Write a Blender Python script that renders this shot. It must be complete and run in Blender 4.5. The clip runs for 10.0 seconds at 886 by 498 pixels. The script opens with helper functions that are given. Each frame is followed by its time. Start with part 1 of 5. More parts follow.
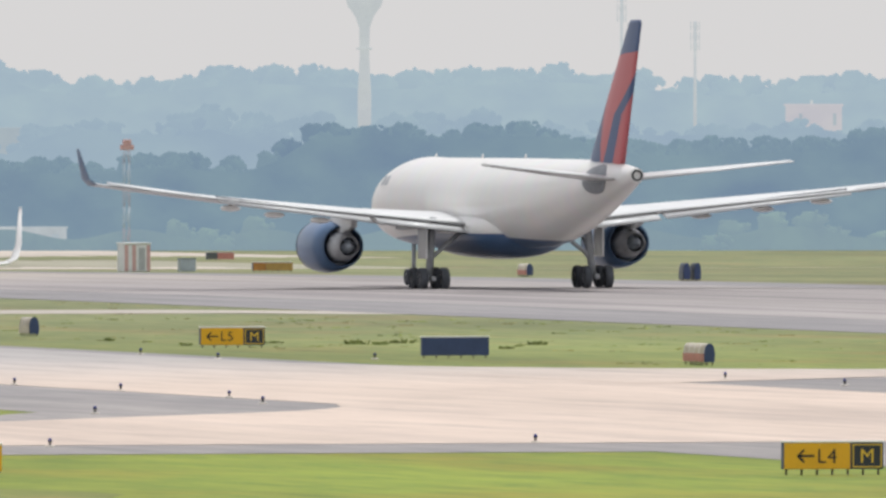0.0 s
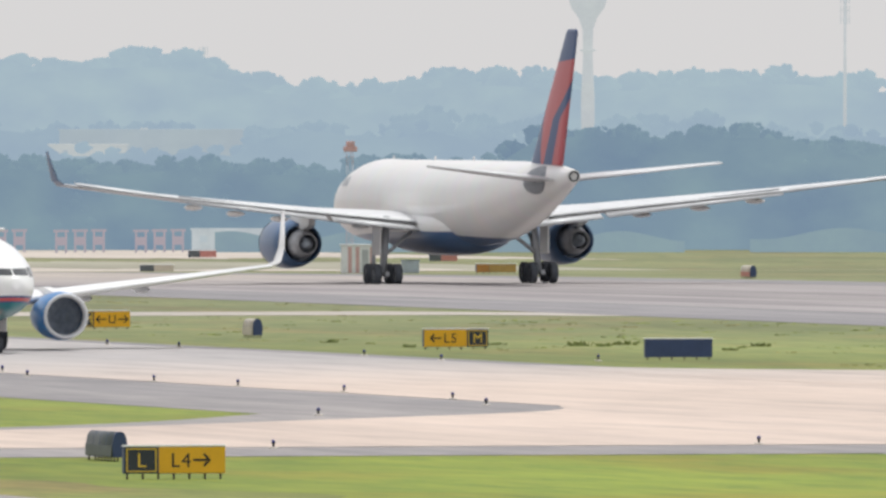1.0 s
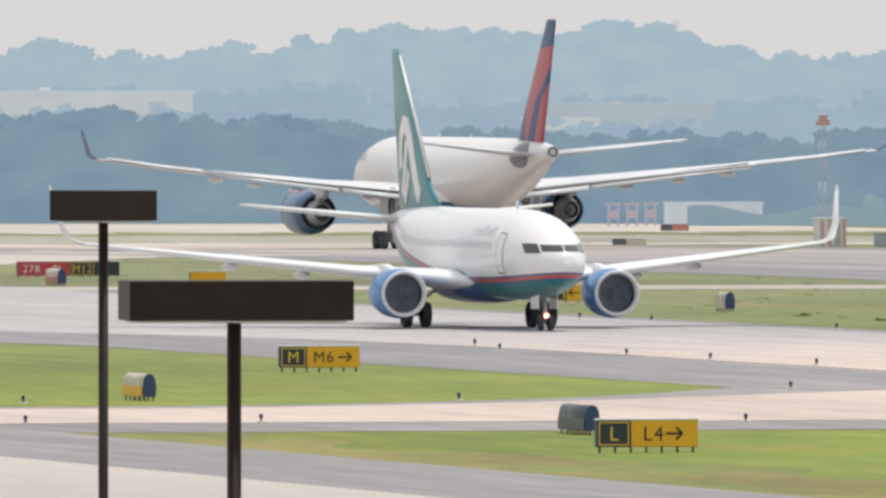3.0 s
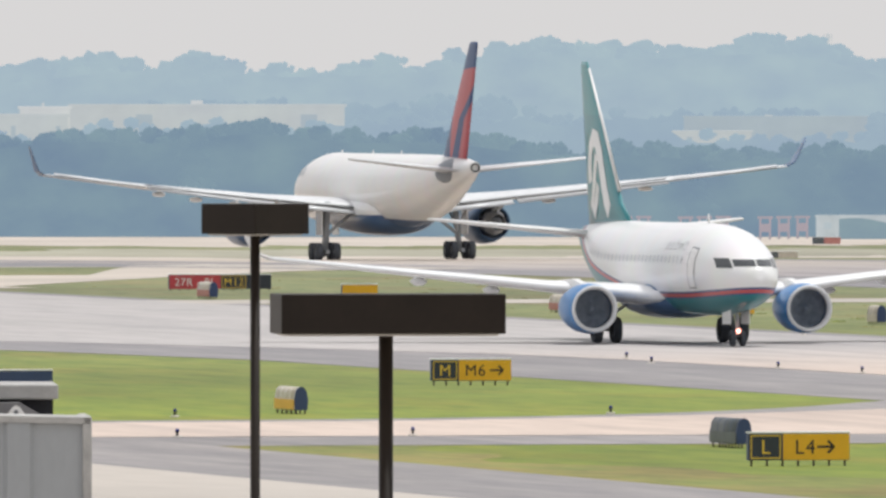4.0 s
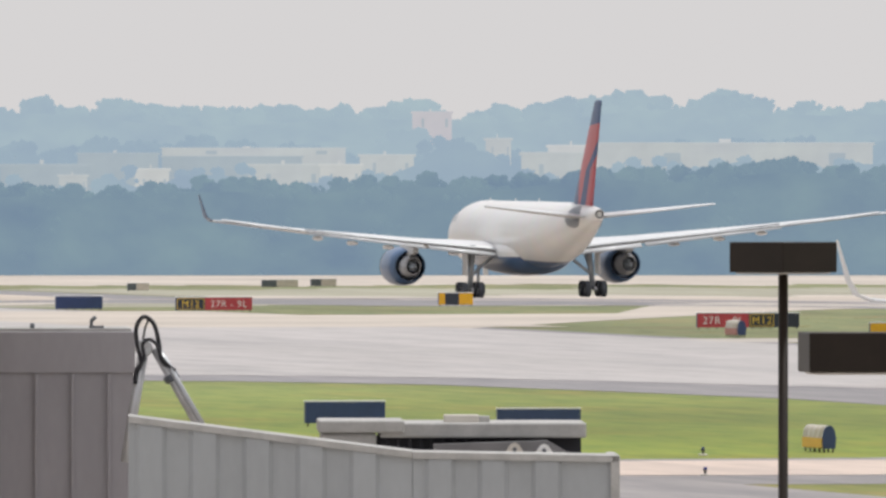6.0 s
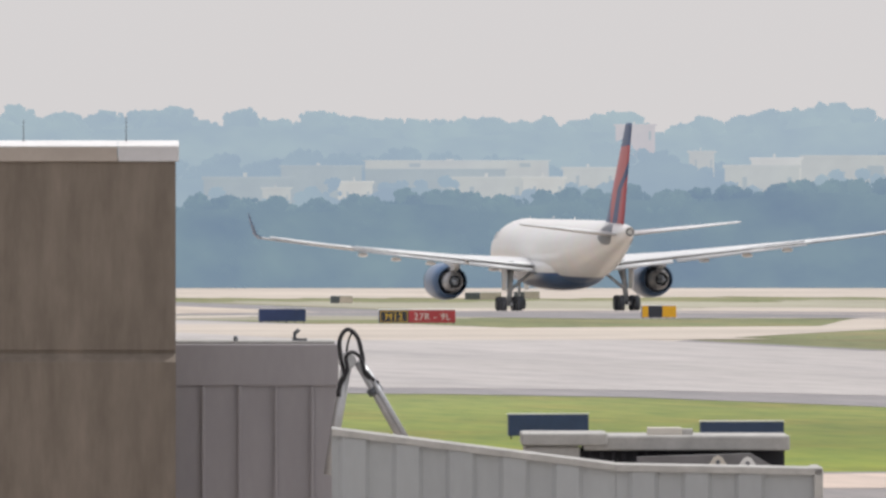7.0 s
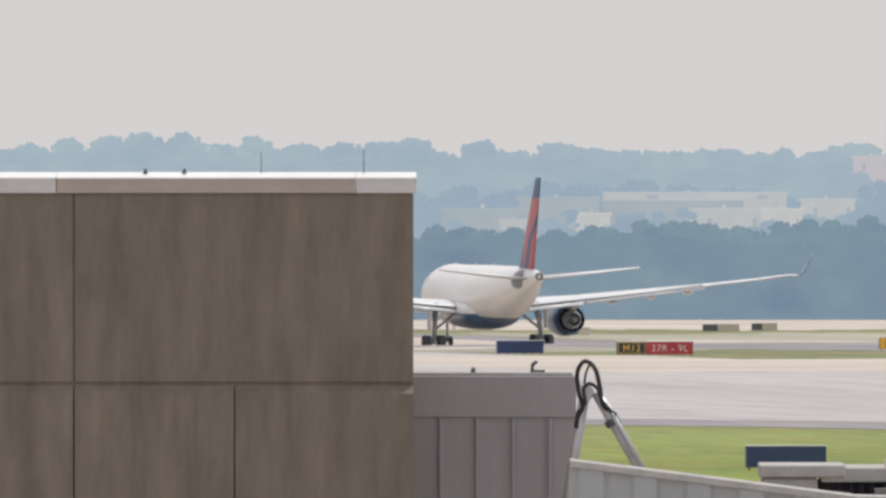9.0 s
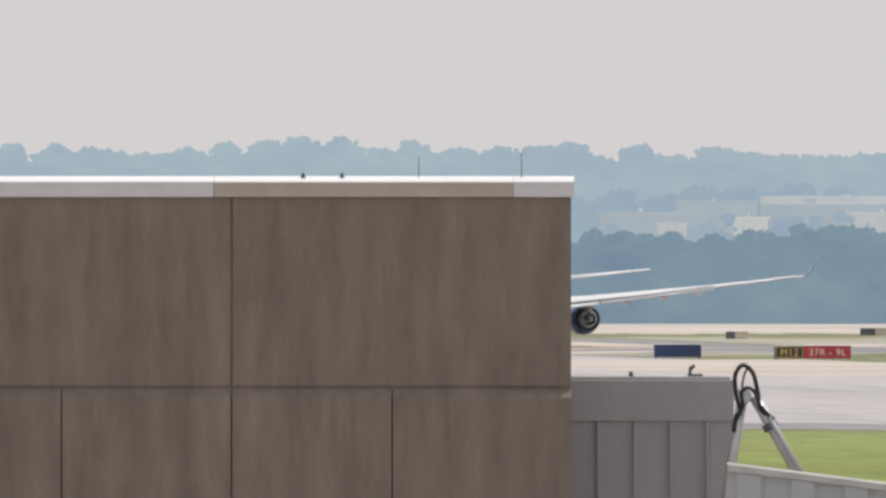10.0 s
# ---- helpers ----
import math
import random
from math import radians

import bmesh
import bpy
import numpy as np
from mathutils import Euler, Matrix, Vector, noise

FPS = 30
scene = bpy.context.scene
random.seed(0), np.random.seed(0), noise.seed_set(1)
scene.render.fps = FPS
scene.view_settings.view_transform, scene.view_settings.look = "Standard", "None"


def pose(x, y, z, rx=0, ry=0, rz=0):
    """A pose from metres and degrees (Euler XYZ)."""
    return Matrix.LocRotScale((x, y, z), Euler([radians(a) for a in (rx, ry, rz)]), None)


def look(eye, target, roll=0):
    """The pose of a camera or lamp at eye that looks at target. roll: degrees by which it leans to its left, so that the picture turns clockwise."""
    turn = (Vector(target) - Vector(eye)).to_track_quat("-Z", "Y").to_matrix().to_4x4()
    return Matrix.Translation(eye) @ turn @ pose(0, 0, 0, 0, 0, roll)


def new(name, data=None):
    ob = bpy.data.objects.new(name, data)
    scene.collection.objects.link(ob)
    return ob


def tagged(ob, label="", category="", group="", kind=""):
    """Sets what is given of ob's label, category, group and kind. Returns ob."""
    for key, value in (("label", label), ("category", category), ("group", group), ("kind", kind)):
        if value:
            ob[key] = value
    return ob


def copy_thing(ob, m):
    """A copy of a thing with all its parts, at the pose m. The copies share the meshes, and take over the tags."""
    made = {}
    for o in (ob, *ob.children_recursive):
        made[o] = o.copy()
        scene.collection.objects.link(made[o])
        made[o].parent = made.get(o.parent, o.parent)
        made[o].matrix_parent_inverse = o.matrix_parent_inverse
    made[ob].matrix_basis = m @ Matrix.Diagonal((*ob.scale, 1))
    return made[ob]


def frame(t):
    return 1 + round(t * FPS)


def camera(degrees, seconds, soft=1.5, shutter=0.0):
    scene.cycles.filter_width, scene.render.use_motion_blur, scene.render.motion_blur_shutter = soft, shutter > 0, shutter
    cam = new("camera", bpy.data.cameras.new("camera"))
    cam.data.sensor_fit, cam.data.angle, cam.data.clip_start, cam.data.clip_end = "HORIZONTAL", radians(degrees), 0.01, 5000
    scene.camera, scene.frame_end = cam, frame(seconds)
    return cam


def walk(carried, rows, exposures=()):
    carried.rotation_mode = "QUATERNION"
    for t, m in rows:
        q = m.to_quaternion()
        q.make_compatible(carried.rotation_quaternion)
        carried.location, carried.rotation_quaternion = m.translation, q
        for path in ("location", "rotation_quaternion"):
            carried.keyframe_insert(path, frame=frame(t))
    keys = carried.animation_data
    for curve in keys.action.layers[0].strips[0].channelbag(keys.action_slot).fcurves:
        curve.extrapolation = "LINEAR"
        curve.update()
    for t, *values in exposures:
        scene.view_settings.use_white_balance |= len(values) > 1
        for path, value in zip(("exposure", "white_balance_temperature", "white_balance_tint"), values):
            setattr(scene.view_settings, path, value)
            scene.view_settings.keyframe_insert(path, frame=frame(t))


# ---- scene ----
# The world: y runs along the runway, away from the viewer; x to the right of it; the airfield near the viewer is z = 0.
FOCAL = 33000.0
EYE = (0.0, 0.0, 10.8)
cam = camera(2 * math.degrees(math.atan(784 / FOCAL)), 10.0, soft=2.8)


def aim(shift_x, shift_y, lean=0.0):
    """The tripod head's pose: pan and tilt, counted in small steps of one 33000th radian from the first view."""
    az = (784 - shift_x + 8110) / FOCAL
    down = (441 - 194 - shift_y) / FOCAL
    return look(EYE, (1000 * math.sin(az), 1000 * math.cos(az), EYE[2] - 1000 * math.tan(down)), lean)


PAN = [(0, 0, 0), (0.5, 111.5, 6.5), (1, 395.3, 3), (1.5, 602, 12), (2, 867.5, -23), (2.5, 1109.5, -46), (2.7, 1165.5, -44),
       (3.8, 1429, -36.5), (4, 1500, -20.5), (4.5, 1662, 7), (5, 1887.5, 32.5), (5.5, 2198, 39.5), (6, 2434.5, 47.5), (6.2, 2513, 47.5),
       (7.3, 2896, 79.5), (7.5, 2961, 85), (8, 3063, 104), (8.5, 3160, 118), (9, 3215, 126), (9.5, 3344, 130), (10, 3494, 133)]
walk(cam, [(t, aim(sx, sy)) for t, sx, sy in PAN], exposures=[(0, 0.0, 6290, 7.5), (3, 0.02, 6290, 7.5), (6, -0.03, 6310, 8.5), (7.5, -0.06, 6365, 10), (10, -0.08, 6365, 10)])

# ---- sky and sun: a bright hazy summer day, the sun high behind the airfield ----
world = bpy.data.worlds.new("hazy_sky")
scene.world = world
world.use_nodes = True
wn, wl = world.node_tree.nodes, world.node_tree.links
sky = wn.new("ShaderNodeTexSky")
sky.sky_type, sky.sun_disc, sky.sun_elevation, sky.sun_rotation = "NISHITA", False, radians(71), radians(60)
sky.air_density, sky.dust_density, sky.ozone_density, sky.altitude = 1.0, 6.0, 1.0, 300
veil = wn.new("ShaderNodeMix")
veil.data_type = "RGBA"
veil.inputs["Factor"].default_value = 0.75
veil.inputs["B"].default_value = (9.2, 8.75, 8.6, 1)
wl.new(sky.outputs[0], veil.inputs["A"])
wl.new(veil.outputs["Result"], wn["Background"].inputs["Color"])
wn["Background"].inputs["Strength"].default_value = 0.1
sun_data = bpy.data.lights.new("sun", "SUN")
sun_data.energy, sun_data.angle, sun_data.color = 2.3, radians(4), (1.0, 0.97, 0.93)
sun = new("sun", sun_data)
sun.matrix_world = look((45, 22, 150), (0, 0, 0))


# ---- small tools ----
def part(name, bm, material, parent=None, label=""):
    """Links a bmesh as one mesh object under a thing or a part."""
    me = bpy.data.meshes.new(name)
    bm.normal_update()
    bm.to_mesh(me)
    bm.free()
    me.materials.append(material)
    ob = new(name, me)
    ob.parent = parent
    if label:
        tagged(ob, label)
    return ob


def thing(name, m, label, category, group="", kind=""):
    ob = new(name)
    ob.matrix_basis = m
    return tagged(ob, label, category, group, kind)


def box_into(bm, lo, hi, bevel=0.0):
    r = bmesh.ops.create_cube(bm, size=1.0)
    for v in r["verts"]:
        v.co = [(lo[i] + hi[i]) / 2 + v.co[i] * (hi[i] - lo[i]) for i in range(3)]
    if bevel:
        es = list({e for v in r["verts"] for e in v.link_edges})
        bmesh.ops.bevel(bm, geom=es, offset=bevel, segments=2, affect="EDGES", profile=0.5)
    return bm


def box(lo, hi, bevel=0.0):
    return box_into(bmesh.new(), lo, hi, bevel)


def tube_into(bm, a, b, r, r2=None, seg=14):
    a, b = Vector(a), Vector(b)
    n = bmesh.ops.create_cone(bm, cap_ends=True, segments=seg, radius1=r, radius2=r if r2 is None else r2, depth=(b - a).length)
    m = Matrix.Translation((a + b) / 2) @ (b - a).to_track_quat("Z", "Y").to_matrix().to_4x4()
    bmesh.ops.transform(bm, matrix=m, verts=n["verts"])
    for v in n["verts"]:
        for f in v.link_faces:
            f.smooth = len(f.verts) == 4
    return bm


def tube(a, b, r, r2=None, seg=14):
    return tube_into(bmesh.new(), a, b, r, r2, seg)


def loft(rings, closed=True, caps=True, smooth=True):
    """A skin over rings of equally many points."""
    bm = bmesh.new()
    vs = [[bm.verts.new(p) for p in ring] for ring in rings]
    n = len(rings[0])
    for a, b in zip(vs, vs[1:]):
        for i in range(n if closed else n - 1):
            j = (i + 1) % n
            f = bm.faces.new((a[i], a[j], b[j], b[i]))
            f.smooth = smooth
    if caps:
        bm.faces.new(vs[0][::-1])
        bm.faces.new(vs[-1])
    bmesh.ops.recalc_face_normals(bm, faces=bm.faces)
    return bm


def lathe(profile, centre, seg=32, caps=False):
    """Rings round an axis along x: profile of (x, radius), centre (y, z)."""
    return loft([[(x, centre[0] + r * math.cos(k * math.tau / seg), centre[1] + r * math.sin(k * math.tau / seg)) for k in range(seg)]
                 for x, r in profile], caps=caps)


def smoothstep(a, b, v):
    u = min(1.0, max(0.0, (v - a) / (b - a)))
    return u * u * (3 - 2 * u)


def interp(v, xs, ys):
    return float(np.interp(v, xs, ys))


def height(x, y):
    """The lie of the land: level by the taxiways, falling along the runway, with a shallow dip beside it."""
    z = -max(0.0, min(y, 1800) - 1000) ** 2 / 118000
    if y > 1800:
        z -= 0.6 * smoothstep(1800, 2300, y)
    dip = 1.25 * smoothstep(1180, 1360, y) * (1 - smoothstep(1560, 1800, y))
    return z - dip * min(1.0, max(0.0, (290 - x) / 60)) - 0.35 * smoothstep(250, 285, x)


# ---- materials ----
def mat(name, colour, rough=0.6, metal=0.0, vary=0.12, scale=2.0, fine=40.0, bump=0.0, tint=None, spread=0.5, coat=0.0, stretch=(1, 1, 1)):
    """A painted or natural surface with blotches at two scales and fine relief."""
    m = bpy.data.materials.new(name)
    m.use_nodes = True
    n, l = m.node_tree.nodes, m.node_tree.links
    b = n["Principled BSDF"]
    tc = n.new("ShaderNodeTexCoord")
    mp = n.new("ShaderNodeMapping")
    mp.inputs["Scale"].default_value = stretch
    l.new(tc.outputs["Object"], mp.inputs["Vector"])
    big = n.new("ShaderNodeTexNoise")
    big.inputs["Scale"].default_value, big.inputs["Detail"].default_value = scale, 5
    small = n.new("ShaderNodeTexNoise")
    small.inputs["Scale"].default_value, small.inputs["Detail"].default_value = fine, 3
    l.new(mp.outputs[0], big.inputs["Vector"])
    l.new(mp.outputs[0], small.inputs["Vector"])
    add = n.new("ShaderNodeMath")
    add.operation = "MULTIPLY_ADD"
    add.inputs[1].default_value = 0.4
    l.new(small.outputs["Fac"], add.inputs[0])
    l.new(big.outputs["Fac"], add.inputs[2])
    ramp = n.new("ShaderNodeValToRGB")
    dark = tint or tuple(c * (1 - vary) for c in colour)
    light = tuple(min(1, c * (1 + vary)) for c in colour)
    ramp.color_ramp.elements[0].position, ramp.color_ramp.elements[1].position = 0.7 - spread * 0.4, 0.7 + spread * 0.4
    ramp.color_ramp.elements[0].color, ramp.color_ramp.elements[1].color = (*dark, 1), (*light, 1)
    l.new(add.outputs[0], ramp.inputs["Fac"])
    l.new(ramp.outputs["Color"], b.inputs["Base Color"])
    b.inputs["Roughness"].default_value, b.inputs["Metallic"].default_value = rough, metal
    b.inputs["Coat Weight"].default_value = coat
    if bump:
        bp = n.new("ShaderNodeBump")
        bp.inputs["Strength"].default_value, bp.inputs["Distance"].default_value = bump, 0.05
        l.new(small.outputs["Fac"], bp.inputs["Height"])
        l.new(bp.outputs[0], b.inputs["Normal"])
    return m


def glow(name, colour, strength):
    m = bpy.data.materials.new(name)
    m.use_nodes = True
    b = m.node_tree.nodes["Principled BSDF"]
    b.inputs["Base Color"].default_value = (*colour, 1)
    b.inputs["Emission Color"].default_value = (*colour, 1)
    b.inputs["Emission Strength"].default_value = strength
    return m


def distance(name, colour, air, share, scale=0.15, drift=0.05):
    """Woods and roofs kilometres off: leaf colour, with the lit air before them mixed into the backdrop's surface as a
    glow.
    """
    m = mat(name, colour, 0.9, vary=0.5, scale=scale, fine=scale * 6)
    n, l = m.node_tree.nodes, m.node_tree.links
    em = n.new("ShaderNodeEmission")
    # noise mottles that glow, standing in for drifts of haze, gullies and lit crowns
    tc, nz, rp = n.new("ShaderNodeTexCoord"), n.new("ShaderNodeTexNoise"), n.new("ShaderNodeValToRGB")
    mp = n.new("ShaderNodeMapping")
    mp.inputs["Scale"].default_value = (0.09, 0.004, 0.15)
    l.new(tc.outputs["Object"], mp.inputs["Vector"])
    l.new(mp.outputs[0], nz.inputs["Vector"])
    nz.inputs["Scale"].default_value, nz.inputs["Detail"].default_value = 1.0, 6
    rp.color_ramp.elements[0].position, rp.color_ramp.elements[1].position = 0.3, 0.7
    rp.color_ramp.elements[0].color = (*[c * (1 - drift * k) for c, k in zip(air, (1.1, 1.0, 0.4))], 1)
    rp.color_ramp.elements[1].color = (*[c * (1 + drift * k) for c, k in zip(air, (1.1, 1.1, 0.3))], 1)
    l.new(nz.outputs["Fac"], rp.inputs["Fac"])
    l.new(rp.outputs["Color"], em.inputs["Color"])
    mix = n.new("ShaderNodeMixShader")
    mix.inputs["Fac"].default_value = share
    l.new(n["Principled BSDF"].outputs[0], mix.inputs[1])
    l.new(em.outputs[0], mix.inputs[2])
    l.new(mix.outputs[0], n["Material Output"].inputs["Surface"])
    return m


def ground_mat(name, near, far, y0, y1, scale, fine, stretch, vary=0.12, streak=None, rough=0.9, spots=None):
    """A pavement or turf whose base colour changes along the field from near to far, with blotches, grain and streaks.
    """
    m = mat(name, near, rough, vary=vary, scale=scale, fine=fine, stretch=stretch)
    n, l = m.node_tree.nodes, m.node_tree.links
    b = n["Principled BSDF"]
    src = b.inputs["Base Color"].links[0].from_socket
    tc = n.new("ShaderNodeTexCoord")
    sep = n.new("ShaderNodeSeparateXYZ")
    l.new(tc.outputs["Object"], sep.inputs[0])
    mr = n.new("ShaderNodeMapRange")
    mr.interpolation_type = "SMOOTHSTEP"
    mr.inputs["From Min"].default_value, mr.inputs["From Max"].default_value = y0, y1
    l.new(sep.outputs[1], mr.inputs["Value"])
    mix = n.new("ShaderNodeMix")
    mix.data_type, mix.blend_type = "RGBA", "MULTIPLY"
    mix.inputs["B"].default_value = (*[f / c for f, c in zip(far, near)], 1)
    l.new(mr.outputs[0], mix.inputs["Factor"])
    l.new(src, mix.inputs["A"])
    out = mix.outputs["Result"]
    if streak:
        nz = n.new("ShaderNodeTexNoise")
        nz.inputs["Scale"].default_value, nz.inputs["Detail"].default_value = 1.0, 4
        mp = n.new("ShaderNodeMapping")
        mp.inputs["Scale"].default_value = streak[0]
        l.new(tc.outputs["Object"], mp.inputs["Vector"])
        l.new(mp.outputs[0], nz.inputs["Vector"])
        rp = n.new("ShaderNodeValToRGB")
        rp.color_ramp.elements[0].position, rp.color_ramp.elements[1].position = streak[2], streak[3]
        rp.color_ramp.elements[0].color, rp.color_ramp.elements[1].color = (1, 1, 1, 1), (*streak[1], 1)
        l.new(nz.outputs["Fac"], rp.inputs["Fac"])
        mx = n.new("ShaderNodeMix")
        mx.data_type, mx.blend_type = "RGBA", "MULTIPLY"
        mx.inputs["Factor"].default_value = 1.0
        l.new(out, mx.inputs["A"])
        l.new(rp.outputs["Color"], mx.inputs["B"])
        out = mx.outputs["Result"]
    # small stains and patches of another shade
    if spots:
        nz = n.new("ShaderNodeTexNoise")
        nz.inputs["Scale"].default_value, nz.inputs["Detail"].default_value = 1.0, 5
        nz.inputs["Roughness"].default_value = 0.7
        mp = n.new("ShaderNodeMapping")
        mp.inputs["Scale"].default_value = spots[0]
        mp.inputs["Location"].default_value = (31, 17, 0)
        l.new(tc.outputs["Object"], mp.inputs["Vector"])
        l.new(mp.outputs[0], nz.inputs["Vector"])
        rp = n.new("ShaderNodeValToRGB")
        e = rp.color_ramp.elements
        e[0].position, e[1].position = 0.32, 0.70
        e[0].color, e[1].color = (*spots[1], 1), (*spots[2], 1)
        mid = rp.color_ramp.elements.new(0.5)
        mid.color = (1, 1, 1, 1)
        l.new(nz.outputs["Fac"], rp.inputs["Fac"])
        mx = n.new("ShaderNodeMix")
        mx.data_type, mx.blend_type = "RGBA", "MULTIPLY"
        mx.inputs["Factor"].default_value = 1.0
        l.new(out, mx.inputs["A"])
        l.new(rp.outputs["Color"], mx.inputs["B"])
        out = mx.outputs["Result"]
    l.new(out, b.inputs["Base Color"])
    return m


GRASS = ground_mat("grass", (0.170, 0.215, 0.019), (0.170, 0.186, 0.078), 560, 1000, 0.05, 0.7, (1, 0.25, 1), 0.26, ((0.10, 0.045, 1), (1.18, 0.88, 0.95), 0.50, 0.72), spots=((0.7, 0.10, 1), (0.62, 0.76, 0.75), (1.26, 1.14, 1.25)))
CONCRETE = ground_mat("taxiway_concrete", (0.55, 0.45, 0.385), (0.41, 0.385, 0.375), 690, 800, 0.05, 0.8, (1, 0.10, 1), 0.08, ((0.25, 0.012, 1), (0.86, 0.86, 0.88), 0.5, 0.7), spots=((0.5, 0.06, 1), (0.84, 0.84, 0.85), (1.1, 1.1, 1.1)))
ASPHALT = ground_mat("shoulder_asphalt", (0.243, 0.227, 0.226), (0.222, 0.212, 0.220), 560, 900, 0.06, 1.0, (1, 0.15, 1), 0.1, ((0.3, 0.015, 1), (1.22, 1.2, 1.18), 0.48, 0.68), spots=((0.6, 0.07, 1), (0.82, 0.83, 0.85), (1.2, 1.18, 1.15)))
# far stretch tinted bright beige: the glare of a grazing view put in
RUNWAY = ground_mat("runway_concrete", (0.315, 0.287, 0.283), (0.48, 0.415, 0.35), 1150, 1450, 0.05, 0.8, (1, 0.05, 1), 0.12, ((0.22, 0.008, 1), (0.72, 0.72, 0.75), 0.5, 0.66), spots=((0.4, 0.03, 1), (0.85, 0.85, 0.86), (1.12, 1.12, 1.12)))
APRON = ground_mat("apron_concrete", (0.43, 0.388, 0.345), (0.43, 0.388, 0.345), 300, 600, 0.05, 0.8, (1, 0.2, 1), 0.1)
DRY_GRASS = ground_mat("dry_brown_grass", (0.205, 0.175, 0.048), (0.205, 0.175, 0.048), 400, 600, 0.12, 0.9, (1, 0.3, 1), 0.25, ((0.25, 0.06, 1), (0.82, 1.08, 0.8), 0.46, 0.6), spots=((0.9, 0.2, 1), (0.75, 0.8, 0.8), (1.2, 1.15, 1.2)))
DIRT = mat("dry_soil", (0.48, 0.425, 0.37), 0.95, vary=0.15, scale=0.04, fine=0.5)
WORN = mat("worn_sandy_grass", (0.32, 0.305, 0.235), 0.95, vary=0.2, scale=0.03, fine=0.4, stretch=(1, 0.2, 1))
# ---- ground ----
def sheet(name, xs, ys, lift, material, label, category, edge=None):
    """A piece of ground draped over the land. edge(x, y) may move a point in plan."""
    bm = bmesh.new()
    rows = []
    for y in ys:
        row = []
        for x in xs:
            px, py = edge(x, y) if edge else (x, y)
            row.append(bm.verts.new((px, py, height(px, py) + 0.3 * lift)))
        rows.append(row)
    for a, b in zip(rows, rows[1:]):
        for i in range(len(xs) - 1):
            bm.faces.new((a[i], a[i + 1], b[i + 1], b[i])).smooth = True
    return tagged(part(name, bm, material), label, category, kind="structure")


def steps(a, b, d):
    n = max(1, math.ceil(abs(b - a) / d))
    return [a + (b - a) * i / n for i in range(n + 1)]


GROUND_X = [-2500, -600, -100, 60] + steps(120, 460, 10) + [500, 560, 640, 760, 1000, 1800, 3200]
GROUND_Y = [-300, 0, 200, 400] + steps(450, 2400, 15) + [2600, 2900, 3300, 4000, 4900]
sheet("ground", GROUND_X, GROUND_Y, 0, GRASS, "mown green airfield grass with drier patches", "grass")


def strip(name, x0, x1, y0, y1, lift, material, label):
    return sheet(name, steps(x0, x1, 10), steps(y0, y1, 15), lift, material, label, "pavement")


def fillet(x, y):
    """The connector's far edge swings round into the taxiway's edge."""
    return x, y if y < 600 else y + interp(x, (128, 136, 144, 151, 157.4, 163, 169.2, 173.8, 176.5, 178.2), (0, 0.8, 5.5, 12, 19.5, 26.5, 33.5, 40, 46.5, 54))


def verge(x, y):
    return x, y + (0 if y < 605 else 35 * max(0.0, min(1.0, (x - 125) / 38)) ** 2.6)


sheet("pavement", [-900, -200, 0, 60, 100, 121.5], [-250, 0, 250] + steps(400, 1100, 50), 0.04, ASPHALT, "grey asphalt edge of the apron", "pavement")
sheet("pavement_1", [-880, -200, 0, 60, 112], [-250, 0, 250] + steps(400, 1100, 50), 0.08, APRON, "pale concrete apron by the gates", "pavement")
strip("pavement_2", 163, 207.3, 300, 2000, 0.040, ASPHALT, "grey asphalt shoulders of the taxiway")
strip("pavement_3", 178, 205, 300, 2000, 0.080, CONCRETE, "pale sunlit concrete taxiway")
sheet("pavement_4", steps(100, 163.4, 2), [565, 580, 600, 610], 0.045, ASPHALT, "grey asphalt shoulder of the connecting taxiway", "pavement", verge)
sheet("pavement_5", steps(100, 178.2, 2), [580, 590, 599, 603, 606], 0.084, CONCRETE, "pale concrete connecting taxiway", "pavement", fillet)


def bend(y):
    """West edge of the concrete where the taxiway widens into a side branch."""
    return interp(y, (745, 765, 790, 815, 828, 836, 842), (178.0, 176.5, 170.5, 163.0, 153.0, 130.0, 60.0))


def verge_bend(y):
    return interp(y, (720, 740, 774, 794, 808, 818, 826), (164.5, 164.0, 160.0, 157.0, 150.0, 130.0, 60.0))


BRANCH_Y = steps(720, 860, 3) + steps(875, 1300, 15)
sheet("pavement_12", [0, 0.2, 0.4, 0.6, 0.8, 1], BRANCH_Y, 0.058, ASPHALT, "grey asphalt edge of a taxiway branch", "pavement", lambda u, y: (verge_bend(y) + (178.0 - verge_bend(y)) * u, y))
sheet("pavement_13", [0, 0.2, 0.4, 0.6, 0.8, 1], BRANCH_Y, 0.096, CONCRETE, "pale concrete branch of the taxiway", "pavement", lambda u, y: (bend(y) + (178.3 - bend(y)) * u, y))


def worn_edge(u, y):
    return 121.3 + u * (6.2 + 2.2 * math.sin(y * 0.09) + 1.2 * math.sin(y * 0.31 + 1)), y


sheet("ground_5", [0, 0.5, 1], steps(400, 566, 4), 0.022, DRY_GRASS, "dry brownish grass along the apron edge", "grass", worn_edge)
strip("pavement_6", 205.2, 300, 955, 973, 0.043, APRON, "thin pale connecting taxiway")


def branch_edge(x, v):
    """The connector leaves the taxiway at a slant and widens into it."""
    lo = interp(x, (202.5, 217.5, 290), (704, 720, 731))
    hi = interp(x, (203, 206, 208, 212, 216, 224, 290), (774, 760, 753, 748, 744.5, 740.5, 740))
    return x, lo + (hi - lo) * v


